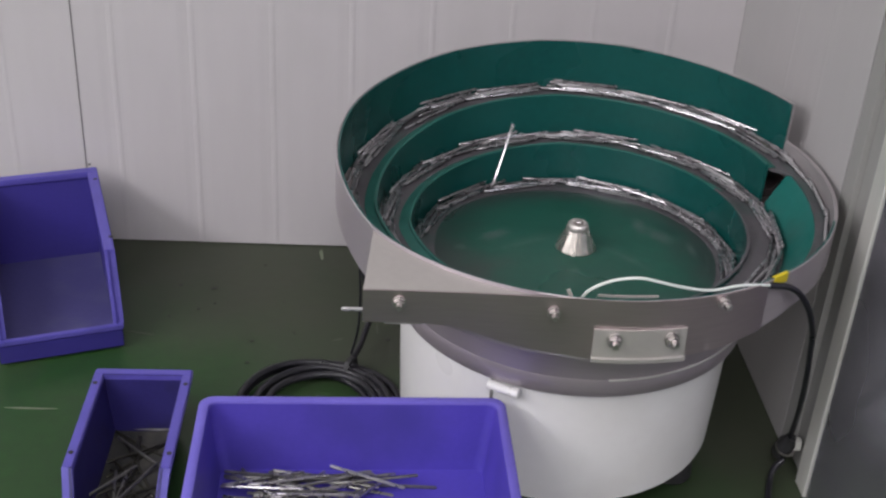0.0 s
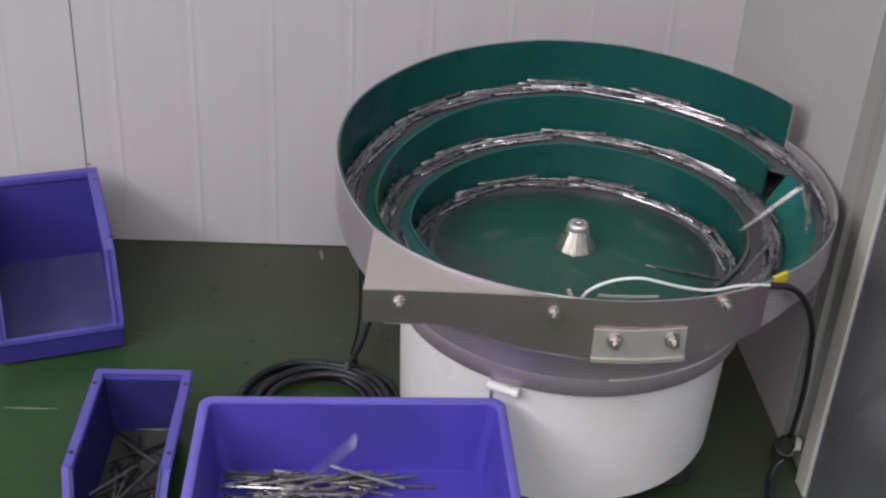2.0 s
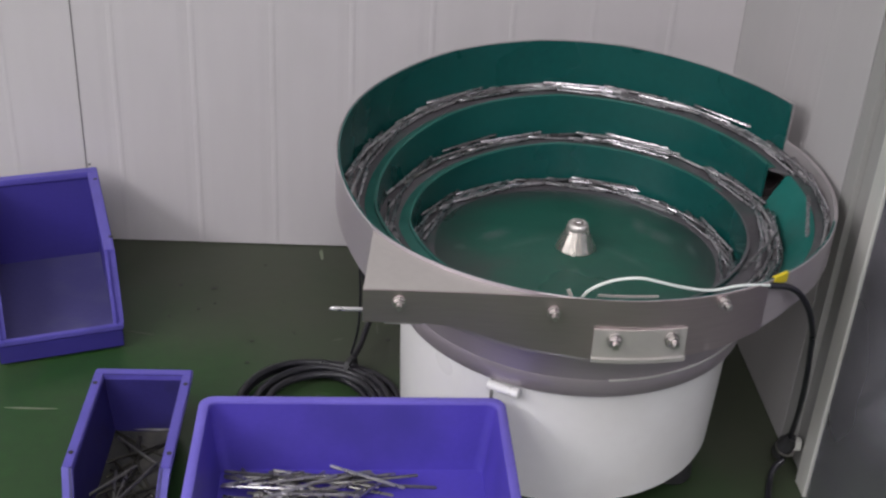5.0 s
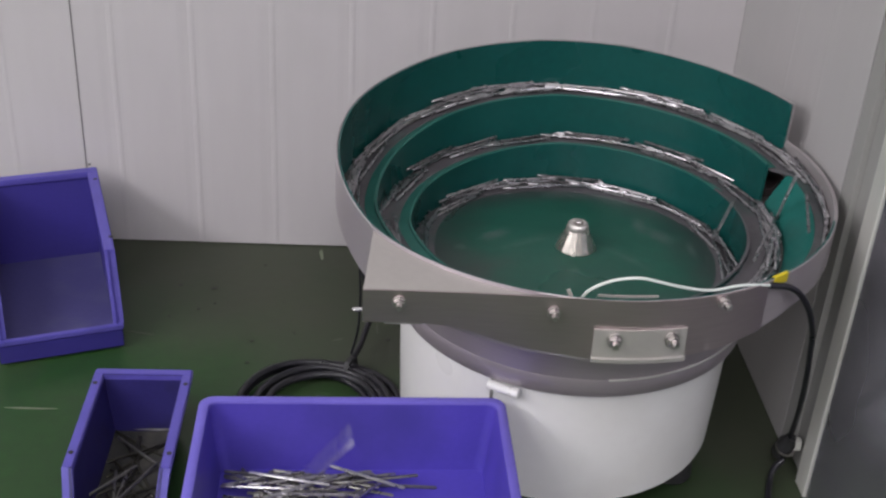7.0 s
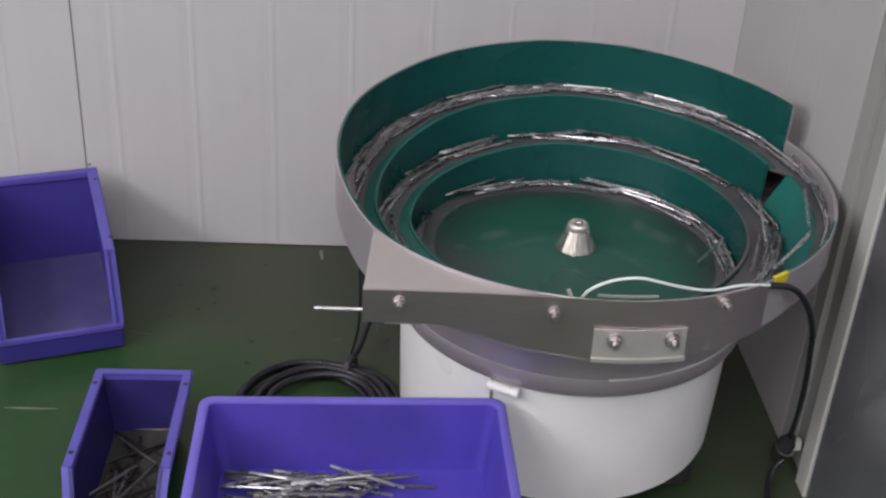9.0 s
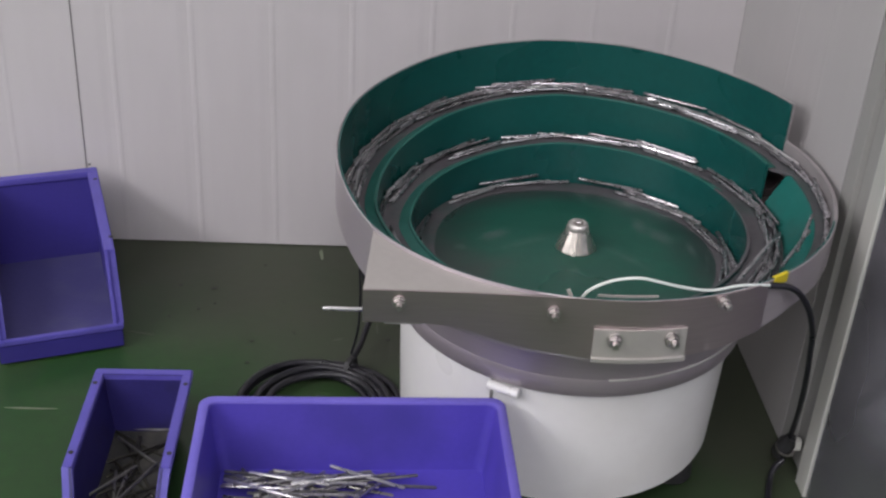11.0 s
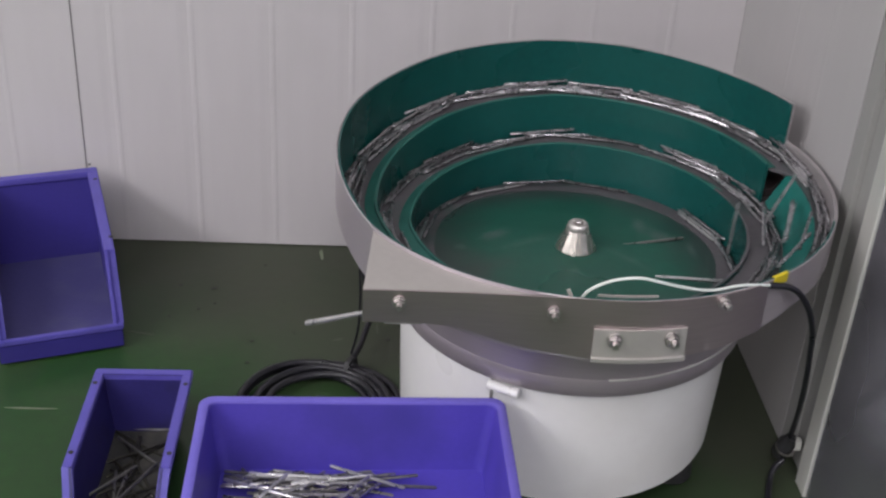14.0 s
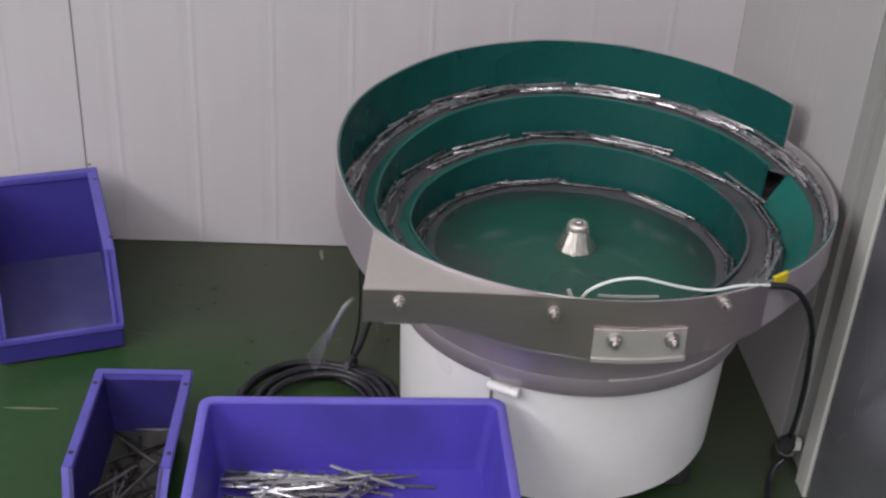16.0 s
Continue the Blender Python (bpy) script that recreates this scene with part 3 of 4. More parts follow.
def bolt(parent, x, y, z, heading, size=1.0, washer=True):
    """A screw with nut whose axis points outwards at the heading."""
    bm = bmesh.new()
    if washer:
        spin(bm, [(0, 0), (0.0078, 0), (0.0078, 0.0014), (0, 0.0014)], 20)
    spin(bm, [(0, 0.0014), (0.0058, 0.0014), (0.0064, 0.0022), (0.0064, 0.0058), (0.0056, 0.0068), (0, 0.0068)], 6)
    spin(bm, [(0, 0.0068), (0.0036, 0.0068), (0.0036, 0.0125), (0.0030, 0.0135), (0, 0.0135)], 14)
    ob = part("bolt", bm, M_BOLT, parent, "bright steel bolt and nut", True)
    ob.matrix_basis = pose(x, y, z, 0, 90, heading) @ Matrix.Scale(size, 4)
    return ob


bolt(feeder, 0.0235 - AX, FY - 0.0002, 0.4065, -90)
bolt(feeder, 0.1925 - AX, FY - 0.0082, 0.4035, -90)
p = polar(R_OUT + 0.0048, -69.5, 0.414)
bolt(feeder, p[0], p[1], p[2], -69.5)

# bolted bracket plate lower on the chute side
bm = bmesh.new()
loft(bm, [[polar(r, th, z) for r, z in ((R_OUT + 0.005, 0.3475), (R_OUT + 0.012, 0.3475), (R_OUT + 0.012, 0.3520), (R_OUT + 0.0095, 0.3530), (R_OUT + 0.0075, 0.388), (R_OUT + 0.005, 0.388))]
          for th in [-95.0 + 18.3 * i / 10 for i in range(11)]])
plate = part("bracket_plate", bm, M_STEEL_BRIGHT, feeder, "satin stainless bracket plate", True)
for th in (-91.0, -79.8):
    p = polar(R_OUT + 0.0085, th, 0.376)
    bolt(plate, p[0], p[1], p[2], th, 1.15)

# drum clamp: a short pin across the drum's slit
bm = bmesh.new()
spin(bm, [(0, 0), (0.0055, 0), (0.0062, 0.001), (0.0062, 0.030), (0.0050, 0.0305), (0.0050, 0.033), (0.0068, 0.0335), (0.0068, 0.041), (0.0055, 0.042), (0, 0.042)], 20)
ob = part("drum_clamp", bm, M_DRUM, feeder, "white painted clamp pin on the drum", True)
ob.matrix_basis = look((0.1415 - AX, 1.199 - AY, 0.2205), (0.095 - AX, 1.225 - AY, 0.2205))
bm = bmesh.new()
sweep(bm, 238.6, 239.4, lambda th: [(0.226, 0.05), (0.2325, 0.05), (0.2345, 0.226), (0.228, 0.226)], 0.4)
part("drum_slit", bm, M_JOINT, feeder, "dark slit in the drum sheet")

# thin strip and wire clip inside the front rim
bm = bmesh.new()
loft(bm, [[polar(r, th, z) for r, z in ((0.3185, 0.4235), (0.3208, 0.4235), (0.3208, 0.4258), (0.3185, 0.4258))] for th in [-95 + 12 * i / 8 for i in range(9)]])
part("rim_strip", bm, M_STEEL_BRIGHT, feeder, "thin bright strip inside the rim", True)
bm = bmesh.new()
box(bm, -0.002, -0.001, 0.0, 0.002, 0.001, 0.010)
ob = part("wire_clip", bevel(bm, 0.0004, 1), M_STEEL_BRIGHT, feeder, "small steel wire clip")
ob.matrix_basis = pose(0.2105 - AX, 1.0880 - AY, 0.4215, 0, -28, 0)

# yellow tape tag on the rim
bm = bmesh.new()
loft(bm, [[polar(r, th, z) for r, z in ((R_OUT + 0.0024, 0.412 + k * 0.0006), (R_OUT + 0.0034, 0.412 + k * 0.0006), (R_OUT + 0.0034, 0.4256), (R_OUT - 0.0012, 0.4256), (R_OUT - 0.0012, 0.4248), (R_OUT + 0.0024, 0.4248))]
          for k, th in enumerate([-56.4 + 4.2 * i / 4 for i in range(5)])])
part("tape_tag", bm, M_YELLOW, feeder, "yellow tape tag on the rim")

# ---- wires and cables ----
wire = tagged(new("sensor_wire"), "thin white wire looped over the bowl rim", "wire")
wire.location = (0.45, 1.136, 0.414)
tube("white_lead", [Vector(p) - wire.location for p in ((0.223, 1.092, 0.4178), (0.2288, 1.081, 0.435), (0.2458, 1.08, 0.4455), (0.2635, 1.08, 0.4503), (0.2817, 1.08, 0.4516), (0.3012, 1.082, 0.4468),
                        (0.3317, 1.088, 0.4369), (0.3683, 1.101, 0.4264), (0.4029, 1.113, 0.4262), (0.4421, 1.1255, 0.4204))], 0.0017, M_WIRE, wire)
tube("black_lead", [Vector(p) - wire.location for p in ((0.440, 1.1245, 0.4208), (0.4699, 1.1365, 0.4107), (0.4964, 1.151, 0.3833), (0.5198, 1.169, 0.3366), (0.5351, 1.19, 0.2811), (0.5528, 1.221, 0.2067),
                        (0.5702, 1.26, 0.1309), (0.5838, 1.297, 0.065))], 0.0038, M_CABLE, wire, "black cable sheath")
plug = tagged(new("cable_connector"), "black cable connector with a pale clamp on the wall", "connector")
plug.location = (0.582, 1.299, 0.055)
bm = bmesh.new()
spin(bm, [(0, -0.03), (0.008, -0.03), (0.0125, -0.022), (0.0125, 0.004), (0.0095, 0.010), (0.0075, 0.018), (0, 0.018)], 16)
part("connector_body", bm, M_RUBBER, plug, "", True).matrix_basis = pose(0, 0, 0, 20, 8, 0)
bm = bmesh.new()
sweep(bm, 0, 360, lambda th: [(0.0128, -0.003), (0.0142, -0.003), (0.0142, 0.0005), (0.0128, 0.0005)], 18)
part("clamp_ring", bm, M_BOLT, plug, "bright clamp ring", True).matrix_basis = pose(0, 0, -0.006, 20, 8, 0)
bm = bmesh.new()
box(bm, 0.010, -0.006, -0.008, 0.0205, 0.006, 0.008)
part("clamp_foot", bevel(bm, 0.0015), M_TRIM, plug, "pale clamp foot")
tube("floor_lead", [Vector(p) - plug.location for p in ((0.580, 1.292, 0.032), (0.566, 1.283, 0.022), (0.556, 1.262, 0.010), (0.549, 1.236, 0.0055), (0.545, 1.18, 0.0048), (0.54, 1.05, 0.0048))], 0.0045, M_CABLE, plug)

coil = tagged(new("cable_coil"), "loose coil of black cable on the green floor", "cable coil")
coil.location = (-0.084, 1.416, 0)
for k in range(6):
    r = 0.117 - 0.0078 * k
    cx, cy = (0.004, -0.006, 0.010, 0.002, -0.010, 0.006)[k], rng.uniform(-0.004, 0.004)
    pts = []
    for i in range(19):
        a = 2 * math.pi * i / 18 + k
        pts.append((cx + r * math.cos(a) * 1.02, cy + r * math.sin(a), 0.0062 + 0.0085 * (k % 2) + 0.002 + 0.002 * math.sin(3 * a + k)))
    tube("cable_turn", pts, 0.0058, M_CABLE, coil)
tube("cable_tail", [(0.040, 0.092, 0.024), (0.051, 0.108, 0.030), (0.066, 0.160, 0.040), (0.073, 0.192, 0.052), (0.068, 0.203, 0.080), (0.060, 0.198, 0.157), (0.070, 0.2, 0.225), (0.10, 0.19, 0.262)], 0.0048, M_CABLE, coil)
tube("cable_riser", [(0.0461, 0.1040, 0.0362), (0.0543, 0.1040, 0.0745), (0.0572, 0.1040, 0.1057), (0.0581, 0.1040, 0.1464), (0.0564, 0.1040, 0.1959), (0.060, 0.108, 0.31), (0.10, 0.115, 0.33)], 0.0019, M_CABLE, coil)
bm = bmesh.new()
sweep(bm, 0, 360, lambda th: [(0.0165, -0.004), (0.0175, -0.004), (0.0175, 0.004), (0.0165, 0.004)], 20)
part("cable_tie", bm, M_RUBBER, coil, "black cable tie").matrix_basis = pose(0.045, 0.094, 0.017, 90, 0, 64)


# ---- plastic bins ----
def stack_bin(label, width, rim_length, front, height, lip, draft, skin, bottom, bottom_label, taper=0.0, back_draft=None, rim_in=0.0):
    """An open-fronted stacking bin; back rim edge at y = 0, front towards -y."""
    bin_ob = tagged(new("storage_bin"), label, "storage bin", "storage bins")
    t, w, L = 0.0035, width / 2 - 0.010, rim_length + front
    k = lambda z: w - draft * (1 - z / height)
    back = lambda z: -0.010 - (back_draft or draft) * (1 - z / height)

    def side(s):
        bm = bmesh.new()
        prism(bm, [(s * k(0), back(0), 0.007), (s * k(0), -L + 0.0005, 0.007), (s * k(lip), -L, lip), (s * k(height), -rim_length, height), (s * k(height), back(height), height)], (-s * t, 0, 0))
        return bm

    part("side_wall", side(1), skin, bin_ob)
    part("side_wall", side(-1), skin, bin_ob)
    bm = bmesh.new()
    prism(bm, [(-k(0) + t, back(0), 0.007), (k(0) - t, back(0), 0.007), (k(height) - t, back(height), height), (-k(height) + t, back(height), height)], (0, -t, 0))
    part("back_wall", bm, skin, bin_ob)
    bm = bmesh.new()
    xf = k(lip) + 0.0105 * 0.9 - t
    prism(bm, [(-xf, -L + 0.000, 0.004), (-xf, -L + 0.0045, 0.004), (-xf, -L + 0.0015, lip - 0.0082), (-xf, -L - 0.003, lip - 0.0082)], (2 * xf, 0, 0))
    bmesh.ops.bevel(bm, geom=list(bm.edges), offset=0.0015, segments=2, affect="EDGES")
    part("front_wall", bm, skin, bin_ob)
    bm = bmesh.new()
    prism(bm, [(-k(0) + t, -L + 0.004 + t, 0.0072), (k(0) - t, -L + 0.004 + t, 0.0072), (k(0) - t, back(0) - t, 0.0072), (-k(0) + t, back(0) - t, 0.0072)], (0, 0, 0.0030))
    part("bin_floor", bm, bottom, bin_ob, bottom_label)
    for s in (1, -1):
        bm = bmesh.new()
        x = s * (k(0) - 0.025)
        box(bm, x - 0.006, -L + 0.03, 0.0, x + 0.006, back(0) - 0.02, 0.0069)
        part("base_runner", bm, skin, bin_ob)
    # rolled rim: back, two sides, two sloping fronts, front lip
    h, rw = 0.010, 0.0125
    for s in (1, -1):
        bm = bmesh.new()
        x0, x1 = s * (k(height) - t - 0.001 - rim_in), s * (k(height) + rw - t)
        lo0, lo1 = s * (k(lip) - t - 0.001 - rim_in), s * (k(lip) + rw - t)
        prof = [(0.0, height + 0.0005), (-rim_length, height + 0.0005), (-rim_length, height - h), (0.0, height - h)]
        prism(bm, [(x0, y, z) for y, z in prof], (x1 - x0, 0, 0))
        bmesh.ops.bevel(bm, geom=list(bm.edges), offset=0.0015, segments=2, affect="EDGES")
        r = part("side_rim", bm, M_BIN_RIM, bin_ob, "rubbed pale rim")
        for f in (0.16, 0.86):
            hb = bmesh.new()
            spin(hb, [(0, 0), (0.0034, 0), (0.0034, 0.0008), (0, 0.0008)], 12)
            part("rim_hole", hb, M_SPOT, r, "dark round hole").location = ((x0 + x1) / 2 + s * 0.001, -rim_length * f, height + 0.0002)
        bm = bmesh.new()
        a = [(x0, -rim_length + 0.001, height), (x1, -rim_length + 0.001, height), (lo1, -L + 0.002, lip), (lo0, -L + 0.002, lip)]
        prism(bm, a, (0, 0.006, -0.003))
        part("front_slope_rim", bm, M_BIN_RIM, bin_ob, "rubbed pale rim")
    bm = bmesh.new()
    xb = k(height) + rw - t - 0.0005
    box(bm, -xb, back(height) - t - 0.001 - rim_in, height - h, xb, 0.0005, height + 0.001)
    bmesh.ops.bevel(bm, geom=list(bm.edges), offset=0.0018, segments=2, affect="EDGES")
    part("back_rim", bm, M_BIN_RIM, bin_ob, "rubbed pale rim")
    bm = bmesh.new()
    xl = k(lip) + rw * 0.9 - t
    box(bm, -xl, -L - 0.004, lip - 0.008, xl, -L + 0.005, lip + 0.0008)
    bmesh.ops.bevel(bm, geom=list(bm.edges), offset=0.0015, segments=2, affect="EDGES")
    part("front_lip", bm, M_BIN_RIM, bin_ob)
    for ob in bin_ob.children:
        for v in ob.data.vertices:
            v.co.x *= 1 + taper * v.co.y / w
    return bin_ob


bin_large = stack_bin("large empty violet-blue plastic stacking bin against the wall", 0.205, 0.298, 0.036, 0.16, 0.046, -0.002, M_BIN_SHADED, M_BIN_DUST, "dusty violet floor", 0.02, 0.022, 0.004)
bin_large.matrix_basis = pose(-0.497, 1.891, 0, 0, 0, 18.8) @ Matrix.Translation((-0.1025, 0, 0))
bin_small = stack_bin("small violet-blue plastic bin half full of dull steel rods", 0.137, 0.212, 0.045, 0.10, 0.040, 0.012, M_BIN_DEEP_SHADED, M_RESIDUE, "floor caked with oily grey residue")
bin_small.matrix_basis = pose(-0.3245, 1.3775, 0, 0, 0, 0.8)


def rounded(hx, hy, r, z, n=6):
    out = []
    for cx, cy, a0 in ((hx - r, hy - r, 0), (-hx + r, hy - r, 90), (-hx + r, -hy + r, 180), (hx - r, -hy + r, 270)):
        for i in range(n + 1):
            a = radians(a0 + 90 * i / n)
            out.append((cx + r * math.cos(a), cy + r * math.sin(a), z))
    return out


def tote(label, hx, hy, height):
    """A straight-sided tote with a rolled rim; base centre at the origin."""
    ob = tagged(new("plastic_tote"), label, "plastic tote", "plastic totes")
    d = 0.020
    bm = bmesh.new()
    loft(bm, [rounded(hx - d, hy - d, 0.016, 0), rounded(hx - 0.0075, hy - 0.0075, 0.016, height - 0.004), rounded(hx - 0.0115, hy - 0.0115, 0.013, height - 0.004), rounded(hx - d - 0.004, hy - d - 0.004, 0.013, 0.004)])
    part("tote_body", bm, M_BIN, ob, "", True)
    bm = bmesh.new()
    loft(bm, [rounded(hx - 0.0125, hy - 0.0125, 0.012, height - 0.0045), rounded(hx - 0.0115, hy - 0.0115, 0.013, height - 0.0012), rounded(hx - 0.009, hy - 0.009, 0.014, height),
              rounded(hx - 0.003, hy - 0.003, 0.016, height), rounded(hx - 0.0004, hy - 0.0004, 0.018, height - 0.002), rounded(hx, hy, 0.018, height - 0.013), rounded(hx - 0.003, hy - 0.003, 0.016, height - 0.013), rounded(hx - 0.007, hy - 0.007, 0.013, height - 0.005)], closed=True)
    part("tote_rim", bm, M_BIN_EDGE, ob, "rounded pale violet rim", True)
    return ob


TOTE_TOP, TOTE_H, TOTE_HX, TOTE_HY = 0.21, 0.102, 0.1875, 0.14
TOTE_Z = TOTE_TOP - TOTE_H
TOTE_M = pose(-0.0215, 1.182 - TOTE_HY, TOTE_Z, 0, 0, 1.6)
tote_top = tote("violet-blue plastic tote catching steel rods below the outlet", TOTE_HX, TOTE_HY, TOTE_H)
tote_top.matrix_basis = TOTE_M
tote_low = tote("low violet-blue tote under the catching tote", TOTE_HX, TOTE_HY, TOTE_Z - 0.0005)
tote_low.matrix_basis = pose(-0.0215, 1.182 - TOTE_HY, 0, 0, 0, 1.6)

# ---- steel rods ----
ROD_L, ROD_R = 0.100, 0.0022


def rod_mesh(name, mat):
    bm = bmesh.new()
    prof = [(0, 0), (ROD_R * 0.55, 0), (ROD_R, 0.0012), (ROD_R, 0.016), (ROD_R * 0.72, 0.0163), (ROD_R * 0.72, 0.0185), (ROD_R, 0.0188), (ROD_R, 0.0975), (ROD_R * 0.6, ROD_L), (0, ROD_L)]
    spin(bm, prof, 8)
    bmesh.ops.transform(bm, matrix=pose(-ROD_L / 2, 0, 0, 0, 90, 0), verts=bm.verts)
    me = bpy.data.meshes.new(name)
    bmesh.ops.recalc_face_normals(bm, faces=bm.faces)
    bm.to_mesh(me)
    bm.free()
    me.polygons.foreach_set("use_smooth", [True] * len(me.polygons))
    me.set_sharp_from_angle(angle=radians(40))
    me.materials.append(mat)
    return me


ROD, ROD_LIT, ROD_OLD, ROD_DIM = rod_mesh("steel_rod", M_ROD), rod_mesh("steel_rod_lit", M_ROD_LIT), rod_mesh("steel_rod_dull", M_ROD_OLD), rod_mesh("steel_rod_grey", M_ROD_DIM)


def rod(m, label, group, mesh=None):
    ob = new("steel_rod", mesh or ROD)
    ob.matrix_basis = m
    return tagged(ob, label, "steel rod", group)


def aim(place, way, roll=0.0):
    """The pose of a rod at its middle, its x axis along way."""
    return Matrix.Translation(place) @ Vector(way).to_track_quat("X", "Z").to_matrix().to_4x4() @ pose(0, 0, 0, roll, 0, 0)


rng = random.Random(11)


def pile_pose(layer, spread=1.0):
    a = rng.gauss(2, 11) if rng.random() < 0.66 else rng.uniform(-65, 65)
    x = max(-0.132, min(0.03, rng.gauss(-0.085, 0.05) * spread))
    y = min(1.152 - 1.6 * layer - 0.05 * abs(math.sin(radians(a))), rng.uniform(0.95, 1.17))
    return aim((x, y, TOTE_Z + 0.0066 + layer), (math.cos(radians(a)), math.sin(radians(a)), rng.uniform(-0.04, 0.04)), rng.uniform(0, 360))


def heap(name, label, mesh, poses):
    """Many rods that nobody could count, in one mesh."""
    bm = bmesh.new()
    for m in poses:
        k = len(bm.verts)
        bm.from_mesh(mesh)
        bm.verts.ensure_lookup_table()
        bmesh.ops.transform(bm, matrix=m, verts=bm.verts[k:])
    me = bpy.data.meshes.new(name)
    bm.to_mesh(me)
    bm.free()
    me.materials.append(mesh.materials[0])
    return tagged(new(name, me), label, "rod heap", kind="stuff")


heap("rod_heap", "heap of grey steel rods in the violet tote", ROD_DIM, [pile_pose(0.0038 * (i // 18)) for i in range(54)])
for i in range(22):
    rod(pile_pose(0.0114 + 0.0042 * (i // 12)), "steel rod lying on the heap in the tote", "rods in the tote", ROD if i % 3 == 0 else ROD_DIM)
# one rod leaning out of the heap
rod(aim((-0.006, 1.1195, TOTE_Z + 0.026), (0.922, -0.385, 0.0)), "bright steel rod lying across the heap", "rods in the tote", ROD_LIT)
old_heap = []
for i in range(27):
    a = rng.uniform(0, 180)
    x = -0.3235 + rng.uniform(-0.024, 0.024) * abs(math.sin(radians(a))) ** 2
    y = min(1.335 - 0.05 * math.sin(radians(a)), 1.15 + 0.17 * rng.random() ** 2.2)
    old_heap.append(aim((x, y, 0.0125 + 0.0036 * (i // 16)), (math.cos(radians(a)) * 0.55, 0.25 + math.sin(radians(a)), rng.uniform(-0.08, 0.08)), rng.uniform(0, 360)))
heap("rod_heap", "heap of dull dirty steel rods in the small bin", ROD_OLD, old_heap[:-5])
for m in old_heap[-3:] + [aim((-0.334, 1.3545, 0.0125), (1, -0.02, 0)), aim((-0.322, 1.297, 0.0165), (0.75, -0.66, 0)), aim((-0.350, 1.219, 0.027), (0.64, 0.77, 0)), aim((-0.313, 1.217, 0.030), (0.46, 0.88, 0))]:
    rod(m, "dull steel rod on the heap in the small bin", "rods in the small bin", ROD_DIM)

# ---- rods that travel: up the spiral tracks, out of the chute, into the tote ----
SPEED = 0.165
# arc length along the track, by u
US = np.arange(-240, 991, 2.0)
ARC = np.concatenate([[0], np.cumsum([radians(2.0) * (track(u, 2) + track(u, 3)) / 2 for u in US[:-1]])])
END = float(ARC[-1])
CHUTE = 0.283
OUT_X, OUT_Y, OUT_Z = -0.016, 1.1025, 0.3885


def lane_pose(s, off, lift, yaw, roll):
    """The pose of a rod whose middle is at length s along the track and chute; off: 0 inner edge to 1 outer edge."""
    if s <= END:
        u = float(np.interp(s, ARC, US))
        r0, r1, z = track(u, 2), track(u, 3), track(u)
        blend = max(0.0, min(1.0, (u - 940) / 50))
        r = r0 + 0.012 + (r1 - r0 - 0.0175) * off
        r = r * (1 - blend) + 0.3060 * blend
        th = radians(180 - u)
        p = Vector((AX + r * math.cos(th), AY + r * math.sin(th), z + ROD_R + lift + 0.001))
        d = 1.0
        slope = (track(min(990, u + d)) - track(max(0, u - d))) / (2 * radians(d) * r)
        way = Vector((math.sin(th + yaw), -math.cos(th + yaw), slope))
    else:
        f = s - END
        p = Vector((AX - f, 1.0989 + 0.0036 * min(1, f / CHUTE), OUT_Z - 0.0005 + 0.001 * (1 - min(1, f / CHUTE))))
        way = Vector((-1, 0.012, 0.0))
    return aim(p, way, roll)


# moments at which a rod tips off the chute's end, its reach just before, and its tilt then
DROPS = [(0.26, 0.0493, 18), (0.7, 0.050, 10), (1.3, 0.086, 7), (1.85, 0.0593, 20), (2.6, 0.062, 20), (3.2, 0.0518, 10), (3.7, 0.0518, 20), (4.2, 0.053, 14),
         (4.75, 0.06, 16), (5.25, 0.06, 12), (5.8, 0.06, 18), (6.3, 0.061, 14), (6.86, 0.064, 18), (7.5, 0.077, 8), (8.1, 0.051, 7), (8.6, 0.049, 8),
         (9.1, 0.0527, 6), (9.65, 0.06, 16), (10.15, 0.06, 12), (10.65, 0.06, 18), (11.2, 0.06, 14), (11.7, 0.0605, 14), (12.1, 0.0558, 18), (12.6, 0.0564, 22),
         (13.0, 0.055, 10), (13.6, 0.0577, 20), (14.0, 0.055, 14), (14.5, 0.061, 8), (14.93, 0.066, 12), (15.4, 0.062, 14), (15.92, 0.068, 10),
         (16.5, 0.06, 0), (17.0, 0.06, 0), (17.6, 0.06, 0), (18.1, 0.06, 0), (18.6, 0.06, 0), (19.1, 0.06, 0), (19.7, 0.06, 0), (20.2, 0.06, 0), (20.7, 0.06, 0), (21.2, 0.06, 0), (21.7, 0.06, 0), (22.2, 0.06, 0)]


